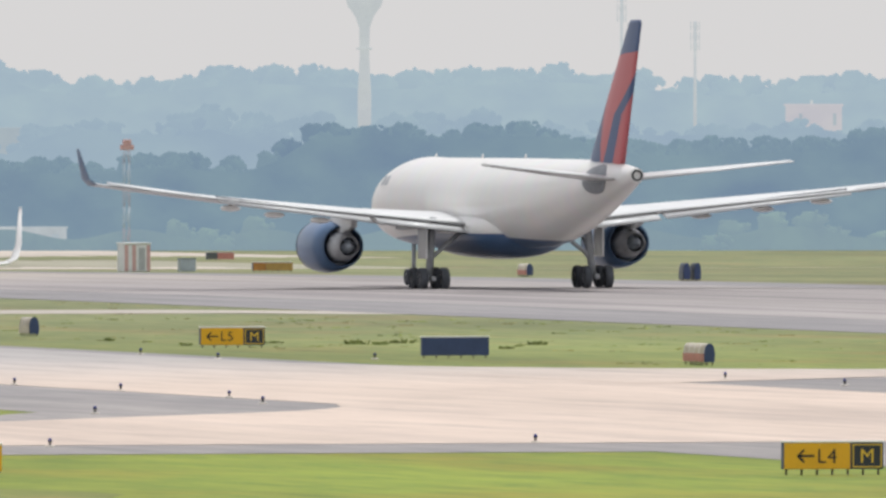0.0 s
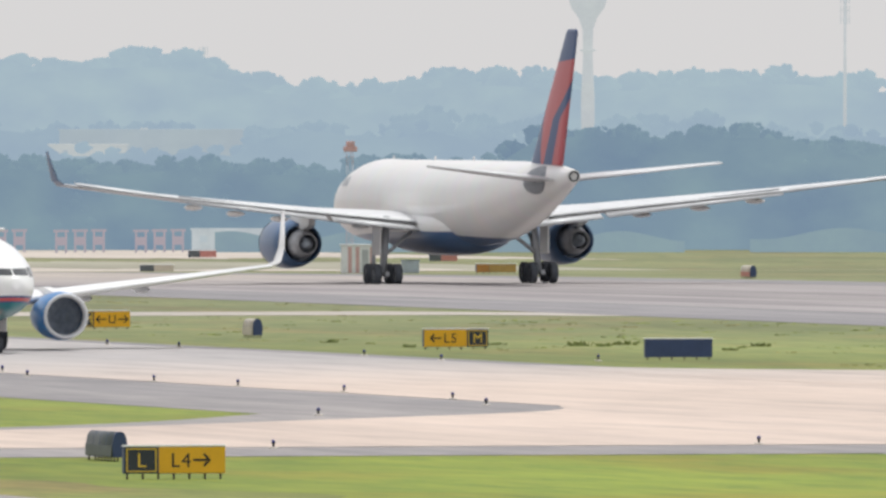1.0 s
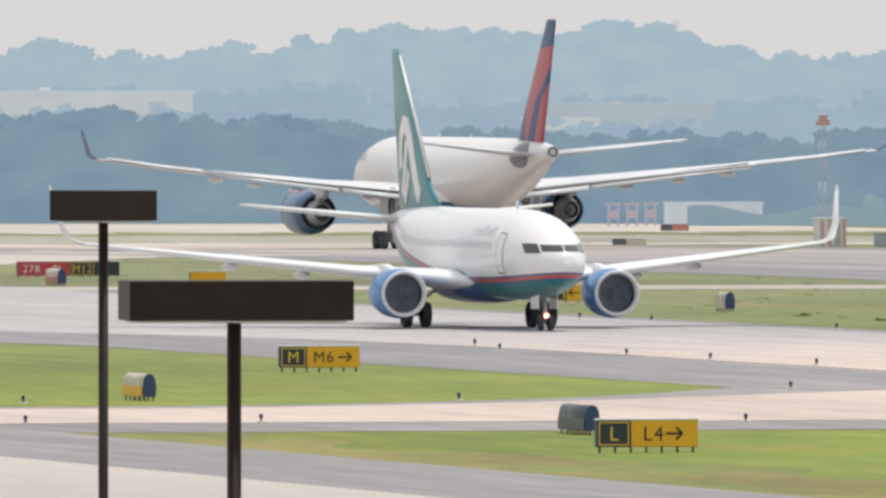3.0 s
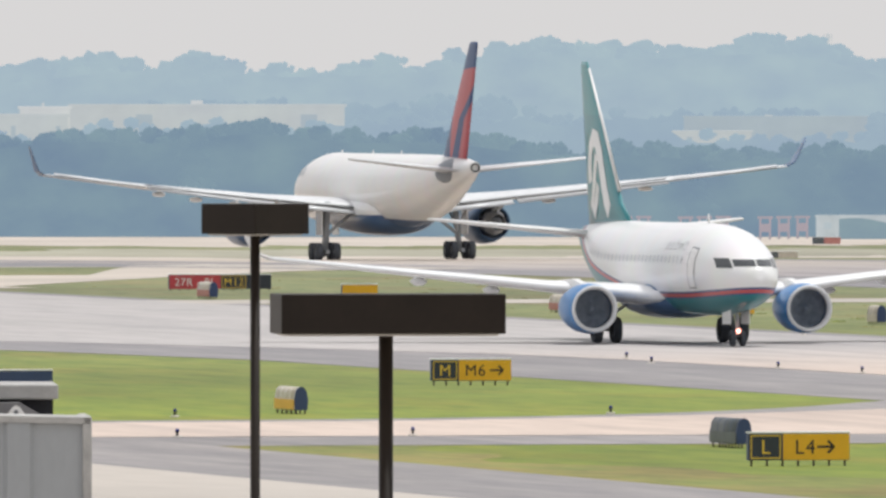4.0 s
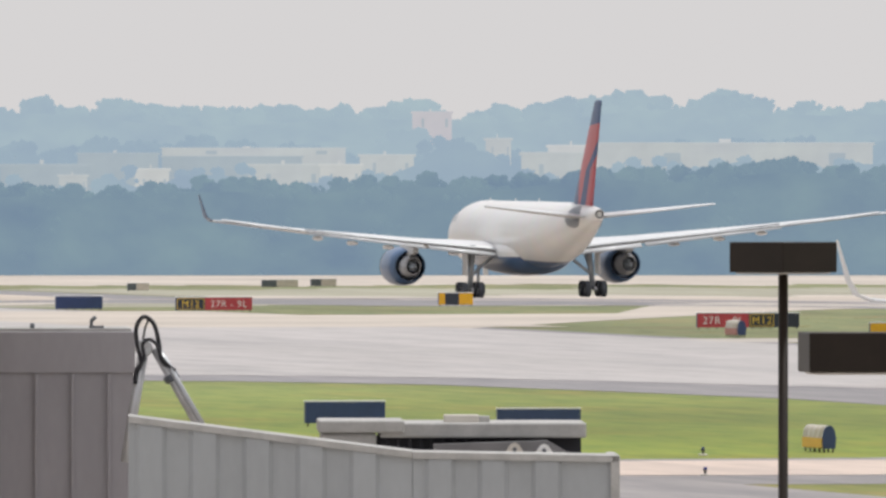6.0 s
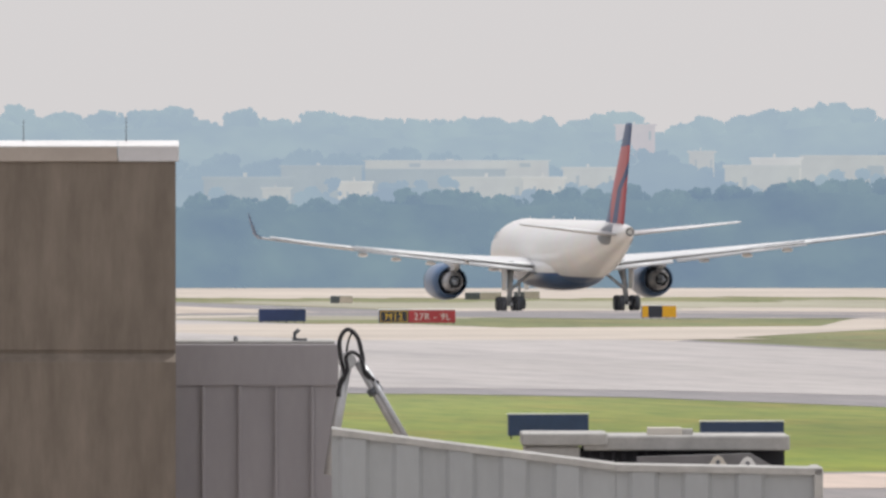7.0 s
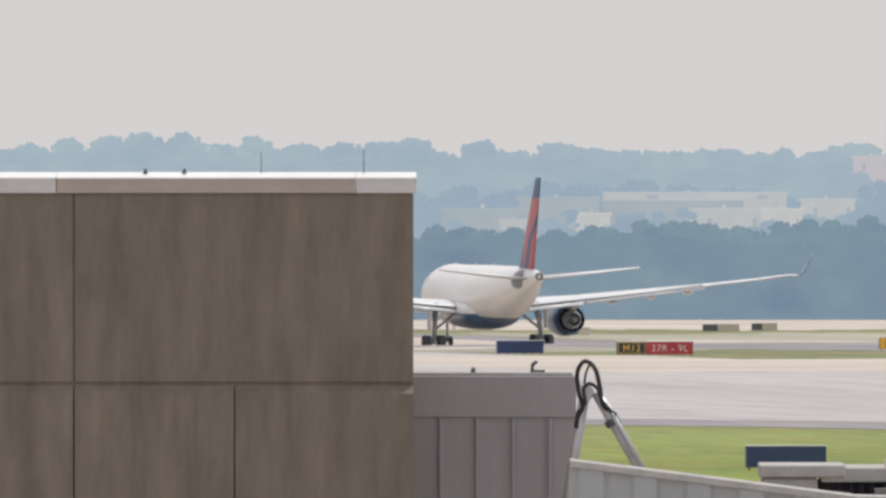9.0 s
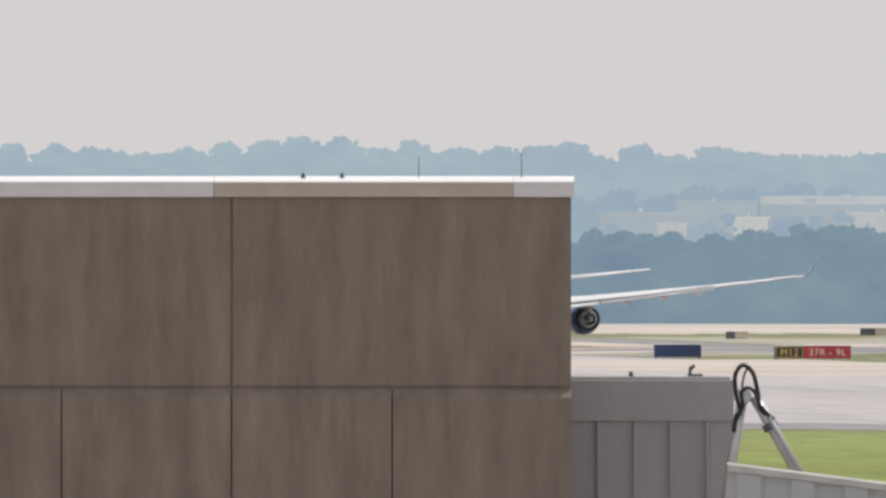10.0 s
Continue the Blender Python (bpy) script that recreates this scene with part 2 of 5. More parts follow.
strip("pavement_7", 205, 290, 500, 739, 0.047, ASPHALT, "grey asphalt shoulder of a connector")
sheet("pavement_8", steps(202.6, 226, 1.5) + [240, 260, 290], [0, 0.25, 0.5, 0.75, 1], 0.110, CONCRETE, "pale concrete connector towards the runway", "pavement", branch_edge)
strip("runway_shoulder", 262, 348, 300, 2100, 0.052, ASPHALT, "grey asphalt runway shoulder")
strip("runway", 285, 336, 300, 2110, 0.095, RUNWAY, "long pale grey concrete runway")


def entrance(x, y):
    k = (x - 204) / (264 - 204)
    lo, hi = 1024 + 160 * k, 1114 + 22 * k + 230 * max(0, k - 0.5)
    return x, lo + (hi - lo) * y


sheet("pavement_9", steps(204, 264, 6), [0, 0.2, 0.4, 0.6, 0.8, 1], 0.056, DIRT, "sandy concrete runway entrance", "pavement", entrance)
strip("pavement_10", 190, 286, 1232, 1330, 0.050, APRON, "pale concrete runway exit")


def bare(name, x0, x1, y0, y1, lift, material, label, amp, seed):
    """Bare or worn soil with an uneven outline."""
    def edge(x, y):
        return x, y + amp * (noise.noise(Vector((x * 0.06, seed, y * 0.01))) + 0.6 * noise.noise(Vector((x * 0.3, seed, y * 0.01))))
    return sheet(name, steps(x0, x1, 2), steps(y0, y1, 15), lift, material, label, "ground", edge)


bare("ground_1", 100, 560, 2075, 2290, 0.030, DIRT, "bare sandy soil before the woods", 42, 3)
bare("ground_2", 380, 640, 1480, 1560, 0.030, DIRT, "worn sandy strip in the far grass", 30, 5)
bare("ground_3", 190, 283.5, 1370, 2010, 0.030, WORN, "worn sandy grass along the runway", 34, 7)
bare("ground_4", 350, 520, 1660, 2020, 0.030, WORN, "worn sandy grass beyond the runway", 36, 9)
bare("ground_6", 196, 282, 1440, 1490, 0.045, DIRT, "bare sandy patch in the worn grass", 26, 12)
bare("ground_7", 352, 500, 1850, 1905, 0.045, DIRT, "bare sandy patch beyond the runway", 34, 15)
strip("pavement_11", 187, 212.5, 1035, 1150, 0.100, DIRT, "beige concrete part of the taxiway")


# ---- far woods ----
def clump(bm, c, r, rng, squash=0.8, sub=2):
    d = bmesh.ops.create_icosphere(bm, subdivisions=sub, radius=1.0)
    off = Vector((rng.uniform(0, 99), rng.uniform(0, 99), rng.uniform(0, 99)))
    for v in d["verts"]:
        k = 1 + 0.4 * noise.noise(v.co * 1.6 + off) + 0.4 * noise.noise(v.co * 4.5 + off)
        v.co = Vector(c) + Vector((v.co.x * r * k, v.co.y * r * k, v.co.z * r * squash * k))


def wave(az, f, p):
    return 0.5 + 0.5 * math.sin(az * f + p)


def woods(name, dist, depth, top, base, step, size, material, label, seed, az0=0.12, az1=0.315, many=34):
    """A belt of tree crowns across the view, each a heap of leaf clumps; top(az): the height of the crowns."""
    rng = random.Random(seed)
    verts, faces = [], []
    proto = []
    for k in range(8):
        b = bmesh.new()
        clump(b, (0, 0, 0), 1.0, rng, 0.85, 2 if k < 4 else 1)
        b.verts.index_update()
        proto.append(([v.co.copy() for v in b.verts], [[v.index for v in f.verts] for f in b.faces]))
        b.free()
    az = az0
    while az < az1:
        d = dist + rng.uniform(0, depth)
        h = top(az) - rng.uniform(0, 1) ** 2 * size * 0.9
        for j in range(many):
            leafy = j % 2 and j < 0.7 * many
            r = size * (rng.uniform(0.09, 0.2) if leafy else rng.uniform(0.12, 0.34) if j % 3 else rng.uniform(0.3, 0.55)) if j else size * 0.72
            z = h - r * 0.8 - (rng.uniform(0, 0.97) ** 1.5 * (h - base) if j else 0.2 * size)
            u = rng.uniform(-1.2, 1.2) * (j > 0)
            z -= u * u * size * 0.75
            if leafy:
                q = rng.uniform(0.05, math.pi - 0.05)
                u = math.cos(q) * rng.uniform(0.66, 0.82)
                z = h - size * 0.78 + math.sin(q) * size * rng.uniform(0.5, 0.62)
            x = d * math.sin(az) + u * size
            y = d * math.cos(az) + rng.uniform(-1, 0.3) * size * (j > 0)
            vs, fs = proto[rng.randrange(4) if not j else rng.randrange(4, 8)]
            o = len(verts)
            verts.extend((x + v.x * r, y + v.y * r, max(base, z + v.z * r)) for v in vs)
            faces.extend([o + i for i in f] for f in fs)
        az += step / dist * rng.uniform(0.5, 1.5)
    # the dim mass of the wood behind the first crowns
    for i in range(121):
        a = az0 - 0.01 + (az1 - az0 + 0.02) * i / 120
        d = dist + size * 0.4
        o = len(verts)
        verts.extend(((d * math.sin(a), d * math.cos(a), base), (d * math.sin(a), d * math.cos(a), top(a) - size * 1.05)))
        if i:
            faces.append([o - 2, o, o + 1, o - 1])
    me = bpy.data.meshes.new(name)
    me.from_pydata(verts, [], faces)
    me.shade_smooth()
    me.materials.append(material)
    return tagged(new(name, me), label, "woods", kind="stuff")


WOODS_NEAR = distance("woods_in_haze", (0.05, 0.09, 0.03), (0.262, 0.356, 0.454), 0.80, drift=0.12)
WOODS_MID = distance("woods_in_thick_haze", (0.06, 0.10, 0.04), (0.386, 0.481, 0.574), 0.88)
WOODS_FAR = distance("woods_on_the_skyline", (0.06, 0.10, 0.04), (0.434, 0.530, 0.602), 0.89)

def near_crowns(a):
    """Crown heights of the nearest woods, taller in two stretches."""
    return 0.25 + 0.7 * wave(a, 620, 1) + interp(a, (0.15, 0.172, 0.186, 0.2, 0.2114, 0.2145, 0.2273, 0.2334, 0.2458, 0.2595, 0.2625, 0.268, 0.2765, 0.281, 0.288, 0.293),
                        (5.0, 4.6, 5.4, 6.3, 7.4, 7.7, 6.1, 5.0, 4.8, 4.9, 8.7, 9.3, 8.6, 6.7, 7.2, 8.6))


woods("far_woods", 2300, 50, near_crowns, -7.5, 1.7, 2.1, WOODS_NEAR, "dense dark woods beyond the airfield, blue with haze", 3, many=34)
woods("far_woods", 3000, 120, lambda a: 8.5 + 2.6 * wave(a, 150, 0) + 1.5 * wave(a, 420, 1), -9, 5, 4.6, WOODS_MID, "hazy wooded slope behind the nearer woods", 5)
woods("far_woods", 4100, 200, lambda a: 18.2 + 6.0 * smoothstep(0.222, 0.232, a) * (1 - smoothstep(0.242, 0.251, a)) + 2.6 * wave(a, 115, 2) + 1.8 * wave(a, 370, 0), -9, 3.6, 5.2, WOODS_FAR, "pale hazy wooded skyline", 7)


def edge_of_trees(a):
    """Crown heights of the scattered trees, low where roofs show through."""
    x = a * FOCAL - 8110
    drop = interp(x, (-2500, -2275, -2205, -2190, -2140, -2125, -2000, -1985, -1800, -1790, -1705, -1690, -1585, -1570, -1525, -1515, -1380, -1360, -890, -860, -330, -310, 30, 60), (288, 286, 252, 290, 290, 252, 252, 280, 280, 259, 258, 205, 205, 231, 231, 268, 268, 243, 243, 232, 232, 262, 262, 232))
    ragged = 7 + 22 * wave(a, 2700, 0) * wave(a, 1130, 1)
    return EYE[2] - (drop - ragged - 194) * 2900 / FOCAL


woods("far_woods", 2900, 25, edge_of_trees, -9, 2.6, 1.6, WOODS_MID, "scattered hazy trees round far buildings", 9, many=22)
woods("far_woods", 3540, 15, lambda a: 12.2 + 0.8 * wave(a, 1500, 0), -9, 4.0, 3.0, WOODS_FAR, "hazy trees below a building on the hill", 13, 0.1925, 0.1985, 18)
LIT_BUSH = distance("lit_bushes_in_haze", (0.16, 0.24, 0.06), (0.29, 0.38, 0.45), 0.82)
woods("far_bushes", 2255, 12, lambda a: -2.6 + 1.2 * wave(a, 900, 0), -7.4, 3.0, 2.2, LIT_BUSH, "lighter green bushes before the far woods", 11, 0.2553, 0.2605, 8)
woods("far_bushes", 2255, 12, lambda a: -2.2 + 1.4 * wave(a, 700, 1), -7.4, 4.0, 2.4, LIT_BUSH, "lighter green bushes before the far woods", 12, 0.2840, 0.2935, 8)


# ---- tufts in the mown grass ----
def tufts(name, x0, x1, y0, y1, count, size, seed, material, label, keep=None):
    rng = random.Random(seed)
    verts, faces = [], []
    while count:
        x, y = rng.uniform(x0, x1), rng.uniform(y0, y1)
        count -= 1
        if keep and not keep(x, y):
            continue
        if noise.noise(Vector((x * 0.08, y * 0.03, seed))) < rng.uniform(-0.6, 0.5):
            continue
        z, k = height(x, y), size * rng.uniform(0.5, 1.4)
        for b in range(5):
            q = rng.uniform(0, math.tau)
            dx, dy = math.cos(q) * k * 0.5, math.sin(q) * k * 0.5
            cx, cy = x + rng.uniform(-k, k), y + rng.uniform(-k, k)
            o = len(verts)
            verts.extend(((cx - dx, cy - dy, z - 0.01), (cx + dx, cy + dy, z - 0.01), (cx + dx * 0.3 + rng.uniform(-k, k) * 0.3, cy, z + k * rng.uniform(0.03, 0.09))))
            faces.append([o, o + 1, o + 2])
    me = bpy.data.meshes.new(name)
    me.from_pydata(verts, [], faces)
    me.materials.append(material)
    return tagged(new(name, me), label, "grass", kind="stuff")


TUFT = mat("grass_tufts", (0.20, 0.25, 0.035), 0.9, vary=0.35, scale=0.06, fine=0.7)
TUFT_DRY = mat("dry_grass_tufts", (0.30, 0.26, 0.085), 0.9, vary=0.3, scale=0.06, fine=0.7)
tufts("grass_tufts", 214, 261, 752, 952, 300, 0.42, 24, TUFT, "weedy grass tufts between the taxiways")
tufts("dry_grass_tufts", 214, 261, 752, 1110, 280, 0.38, 25, TUFT_DRY, "dry grass between the taxiways", lambda x, y: y < 953 or (y > 976 and y < 1020 + (x - 207) * 2.6))


# ---- tall weeds in the grass island ----
WEED = mat("dark_green_weeds", (0.17, 0.205, 0.06), 0.9, vary=0.35, scale=0.8, fine=5)
rng = random.Random(41)
verts, faces = [], []
for x, y, k in ((224.4, 827.6, 1.0), (227.6, 830.9, 0.8), (216.6, 843.1, 0.6), (215.8, 825.3, 0.6), (221.8, 832.4, 0.5), (232.1, 823.9, 0.8), (226.9, 810.3, 0.5), (225.2, 825.8, 0.7), (229.5, 818.0, 0.4)):
    for j in range(34):
        cx, cy = x + rng.gauss(0, 0.26) * k, y + rng.gauss(0, 0.4) * k
        q, w, h = rng.uniform(0, math.pi), rng.uniform(0.03, 0.09), k * rng.uniform(0.06, 0.28)
        o, z = len(verts), height(x, y)
        lean = rng.uniform(-0.15, 0.15)
        verts.extend(((cx - math.cos(q) * w, cy - math.sin(q) * w, z), (cx + math.cos(q) * w, cy + math.sin(q) * w, z),
                      (cx + math.cos(q) * w * 1.5 + lean, cy, z + h * 0.7), (cx + lean * 1.6, cy, z + h)))
        faces.extend(([o, o + 1, o + 2], [o, o + 2, o + 3]))
me = bpy.data.meshes.new("weeds")
me.from_pydata(verts, [], faces)
me.materials.append(WEED)
tagged(new("weeds", me), "dark green weed clumps in the grass island", "weeds", kind="stuff")
# ---- aircraft ----
WHITE_PAINT = mat("white_aircraft_paint", (0.80, 0.79, 0.775), 0.35, vary=0.05, scale=0.4, fine=6, coat=0.3)
WING_GREY = mat("light_grey_wing_paint", (0.68, 0.69, 0.70), 0.3, vary=0.07, scale=0.5, fine=5)
# navy, rubber, steel and exhaust paled bluish: distance haze put into their colours
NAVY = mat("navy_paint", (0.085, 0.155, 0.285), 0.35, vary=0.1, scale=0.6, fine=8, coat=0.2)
BLUE = mat("blue_paint", (0.04, 0.20, 0.48), 0.35, vary=0.1, scale=0.8, fine=8, coat=0.2)
TYRE = mat("black_rubber_paled_for_haze", (0.075, 0.083, 0.097), 0.85, vary=0.2, scale=3, fine=20)
DARK = mat("dark_grey_metal", (0.12, 0.13, 0.15), 0.5, 0.3, vary=0.2, scale=2, fine=12)
STEEL = mat("bare_steel", (0.46, 0.47, 0.49), 0.45, 0.35, vary=0.12, scale=3, fine=20)
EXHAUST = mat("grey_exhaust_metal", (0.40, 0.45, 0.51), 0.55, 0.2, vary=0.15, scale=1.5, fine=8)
FAN_GREY = mat("titanium_fan_grey", (0.20, 0.23, 0.27), 0.5, 0.2, vary=0.2, scale=4, fine=14)
ROOT_GREY = mat("worn_grey_plate", (0.25, 0.265, 0.29), 0.5, 0.2, vary=0.15, scale=1.5, fine=8)
GEAR_GREY = mat("grey_gear_paint", (0.42, 0.44, 0.46), 0.5, vary=0.1, scale=3, fine=20)
# pale grey instead of dark glass: sunlight on the panes put in the colour
WINDOW_GREY = mat("sunlit_cabin_window", (0.56, 0.58, 0.60), 0.3, vary=0.1)
PANE = mat("dark_cockpit_glass", (0.05, 0.055, 0.06), 0.08, vary=0.1)


def bands(name, stops, axis, curve, rough=0.35):
    """Paint in bands: the level of a point is its height, or another measure, less a parabola along the body."""
    m = bpy.data.materials.new(name)
    m.use_nodes = True
    n, l = m.node_tree.nodes, m.node_tree.links
    b = n["Principled BSDF"]
    tc = n.new("ShaderNodeTexCoord")
    sep = n.new("ShaderNodeSeparateXYZ")
    l.new(tc.outputs["Object"], sep.inputs[0])

    def calc(op, a, c, d=None):
        k = n.new("ShaderNodeMath")
        k.operation = op
        for i, v in enumerate((a, c, d)):
            if v is None:
                continue
            if isinstance(v, (int, float)):
                k.inputs[i].default_value = v
            else:
                l.new(v, k.inputs[i])
        return k.outputs[0]

    level = curve(calc, sep.outputs)
    nz = n.new("ShaderNodeTexNoise")
    nz.inputs["Scale"].default_value = 0.7
    l.new(tc.outputs["Object"], nz.inputs["Vector"])
    ramp = n.new("ShaderNodeValToRGB")
    ramp.color_ramp.interpolation = "CONSTANT"
    e = ramp.color_ramp.elements
    while len(e) < len(stops):
        e.new(0.5)
    for i, (p, c) in enumerate(stops):
        e[i].position, e[i].color = p, (*c, 1)
    l.new(level, ramp.inputs["Fac"])
    mul = n.new("ShaderNodeMix")
    mul.data_type, mul.blend_type = "RGBA", "MULTIPLY"
    mul.inputs["Factor"].default_value = 0.12
    l.new(ramp.outputs["Color"], mul.inputs["A"])
    l.new(nz.outputs["Color"], mul.inputs["B"])
    l.new(mul.outputs["Result"], b.inputs["Base Color"])
    b.inputs["Roughness"].default_value = rough
    b.inputs["Coat Weight"].default_value = 0.3
    return m


FOIL = [(1, 0), (0.85, 0.22), (0.6, 0.42), (0.35, 0.52), (0.15, 0.42), (0.04, 0.22), (0, 0), (0.04, -0.2), (0.15, -0.34), (0.35, -0.38), (0.6, -0.28), (0.85, -0.12)]


def blade(sections, upright=False):
    """A wing or fin: sections of (span, leading edge x, chord, height, thickness share); nose at x = 0, tail at negative x."""
    rings = []
    for s, xl, c, z, th in sections:
        ring = []
        for u, w in FOIL:
            x, t = xl - u * c, w * th * c
            ring.append((x, t, s) if upright else (x, s, z + t))
        rings.append(ring)
    return loft(rings)


def wheel(parent, x, y, r, w, drop=0.0):
    z = r - drop
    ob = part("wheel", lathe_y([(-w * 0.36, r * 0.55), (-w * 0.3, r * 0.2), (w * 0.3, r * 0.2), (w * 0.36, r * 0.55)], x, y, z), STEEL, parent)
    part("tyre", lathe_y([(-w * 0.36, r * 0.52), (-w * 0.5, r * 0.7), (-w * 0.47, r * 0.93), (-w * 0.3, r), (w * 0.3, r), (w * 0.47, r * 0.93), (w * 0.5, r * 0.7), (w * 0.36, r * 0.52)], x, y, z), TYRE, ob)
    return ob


def lathe_y(profile, x, y, z, seg=24):
    return loft([[(x + r * math.cos(k * math.tau / seg), y + d, z + r * math.sin(k * math.tau / seg)) for k in range(seg)] for d, r in profile], caps=True)


def body_skin(stations, axis_z, seg=48):
    rings = []
    for x, zc, ry, rz in stations:
        rings.append([(-x, ry * math.cos(k * math.tau / seg), axis_z + zc + rz * math.sin(k * math.tau / seg)) for k in range(seg)])
    return loft(rings)


def dense(stations, n=5):
    """Fills in stations along smooth curves."""
    st = np.array(stations)
    out = []
    for i in range(len(st) - 1):
        p0, p1, p2, p3 = st[max(i - 1, 0)], st[i], st[i + 1], st[min(i + 2, len(st) - 1)]
        for k in range(n):
            u = k / n
            h = p2[0] - p1[0]
            m1 = (p2 - p0) / max(p2[0] - p0[0], 1e-6) * h
            m2 = (p3 - p1) / max(p3[0] - p1[0], 1e-6) * h
            q = (2 * u ** 3 - 3 * u ** 2 + 1) * p1 + (u ** 3 - 2 * u ** 2 + u) * m1 + (-2 * u ** 3 + 3 * u ** 2) * p2 + (u ** 3 - u ** 2) * m2
            q[0] = p1[0] + u * h
            out.append(tuple(q))
    out.append(tuple(st[-1]))
    return out


def engine(parent, x, y, z, r, length, cowl, lip, core_len, inner):
    e = part("engine", lathe([(x - 0.05 * length, r * 0.80), (x + 0.0, r * 0.86), (x - 0.02 * length, r * 0.93), (x - 0.12 * length, r * 0.99), (x - 0.35 * length, r * 1.02),
                              (x - 0.65 * length, r * 0.97), (x - length, r * 0.80), (x - length + 0.02, r * 0.74), (x - length * 0.75, r * 0.76)], (y, z), 40), cowl, parent)
    part("intake_lip", lathe([(x - 0.10 * length, r * 0.78), (x - 0.03 * length, r * 0.80), (x + 0.03, r * 0.87), (x + 0.01, r * 0.925), (x - 0.025 * length, r * 0.955)], (y, z), 40), lip, e, "pale bright intake lip")
    part("fan", lathe([(x - 0.16 * length, 0.001), (x - 0.22 * length, r * 0.24), (x - 0.24 * length, r * 0.25), (x - 0.24 * length, r * 0.80)], (y, z), 32), inner, e, "dark fan with pointed spinner")
    part("core_cowl", lathe([(x - 0.7 * length, r * 0.60), (x - length, r * 0.58), (x - length - core_len, r * 0.40), (x - length - core_len, r * 0.36), (x - length - core_len * 0.6, r * 0.34)], (y, z), 32), STEEL, e, "bare metal core cowl")
    part("exhaust_plug", lathe([(x - length * 0.8, r * 0.3), (x - length - core_len * 0.8, r * 0.26), (x - length - core_len * 1.5, 0.02)], (y, z), 24), inner, e, "dark exhaust cone")
    part("bypass_duct", lathe([(x - length * 0.7, r * 0.77), (x - length * 0.7, r * 0.5)], (y, z), 32), inner, e)
    return e


def fin_paint():
    """Red fin with navy tip, a navy stroke bending aft, and a navy and white foot at the leading edge."""
    m = bpy.data.materials.new("red_and_navy_fin_paint")
    m.use_nodes = True
    n, l = m.node_tree.nodes, m.node_tree.links
    tc = n.new("ShaderNodeTexCoord")
    sep = n.new("ShaderNodeSeparateXYZ")
    l.new(tc.outputs["Object"], sep.inputs[0])
    x, z = sep.outputs[0], sep.outputs[2]

    def calc(op, a, b, c=0.0):
        k = n.new("ShaderNodeMath")
        k.operation = op
        for i, v in enumerate((a, b, c)):
            if isinstance(v, (int, float)):
                k.inputs[i].default_value = v
            else:
                l.new(v, k.inputs[i])
        return k.outputs[0]

    zz = calc("SUBTRACT", z, 7.6)
    lead = calc("MULTIPLY_ADD", zz, -1.047, -53.2)
    chord = calc("MULTIPLY_ADD", zz, -0.55, 7.8)
    share = calc("DIVIDE", calc("SUBTRACT", lead, x), chord)
    rise = calc("MULTIPLY", calc("MAXIMUM", calc("SUBTRACT", z, 10.6), 0.0), 0.17)
    stroke = calc("SUBTRACT", share, rise)

    def lay(base, mask, paint):
        k = n.new("ShaderNodeMix")
        k.data_type = "RGBA"
        l.new(mask, k.inputs["Factor"])
        if isinstance(base, tuple):
            k.inputs["A"].default_value = (*base, 1)
        else:
            l.new(base, k.inputs["A"])
        k.inputs["B"].default_value = (*paint, 1)
        return k.outputs["Result"]

    def between(v, lo, hi):
        return calc("MULTIPLY", calc("GREATER_THAN", v, lo), calc("LESS_THAN", v, hi))

    navy = (0.05, 0.09, 0.20)
    # red dulled, with the haze of the far runway mixed into the paint
    colour = lay((0.46, 0.11, 0.125), calc("LESS_THAN", share, calc("MULTIPLY_ADD", calc("SUBTRACT", z, 7.0), -0.10, 0.52)), (0.14, 0.08, 0.15))
    colour = lay(colour, between(stroke, 0.52, 0.74), navy)
    colour = lay(colour, calc("LESS_THAN", share, calc("MULTIPLY_ADD", calc("SUBTRACT", z, 7.0), -0.115, 0.52)), navy)
    colour = lay(colour, calc("LESS_THAN", share, calc("MULTIPLY_ADD", calc("SUBTRACT", z, 7.0), -0.13, 0.20)), (0.55, 0.57, 0.62))
    colour = lay(colour, calc("GREATER_THAN", z, calc("MULTIPLY_ADD", share, 0.25, 14.25)), navy)
    b = n["Principled BSDF"]
    l.new(colour, b.inputs["Base Color"])
    b.inputs["Roughness"].default_value = 0.4
    return m


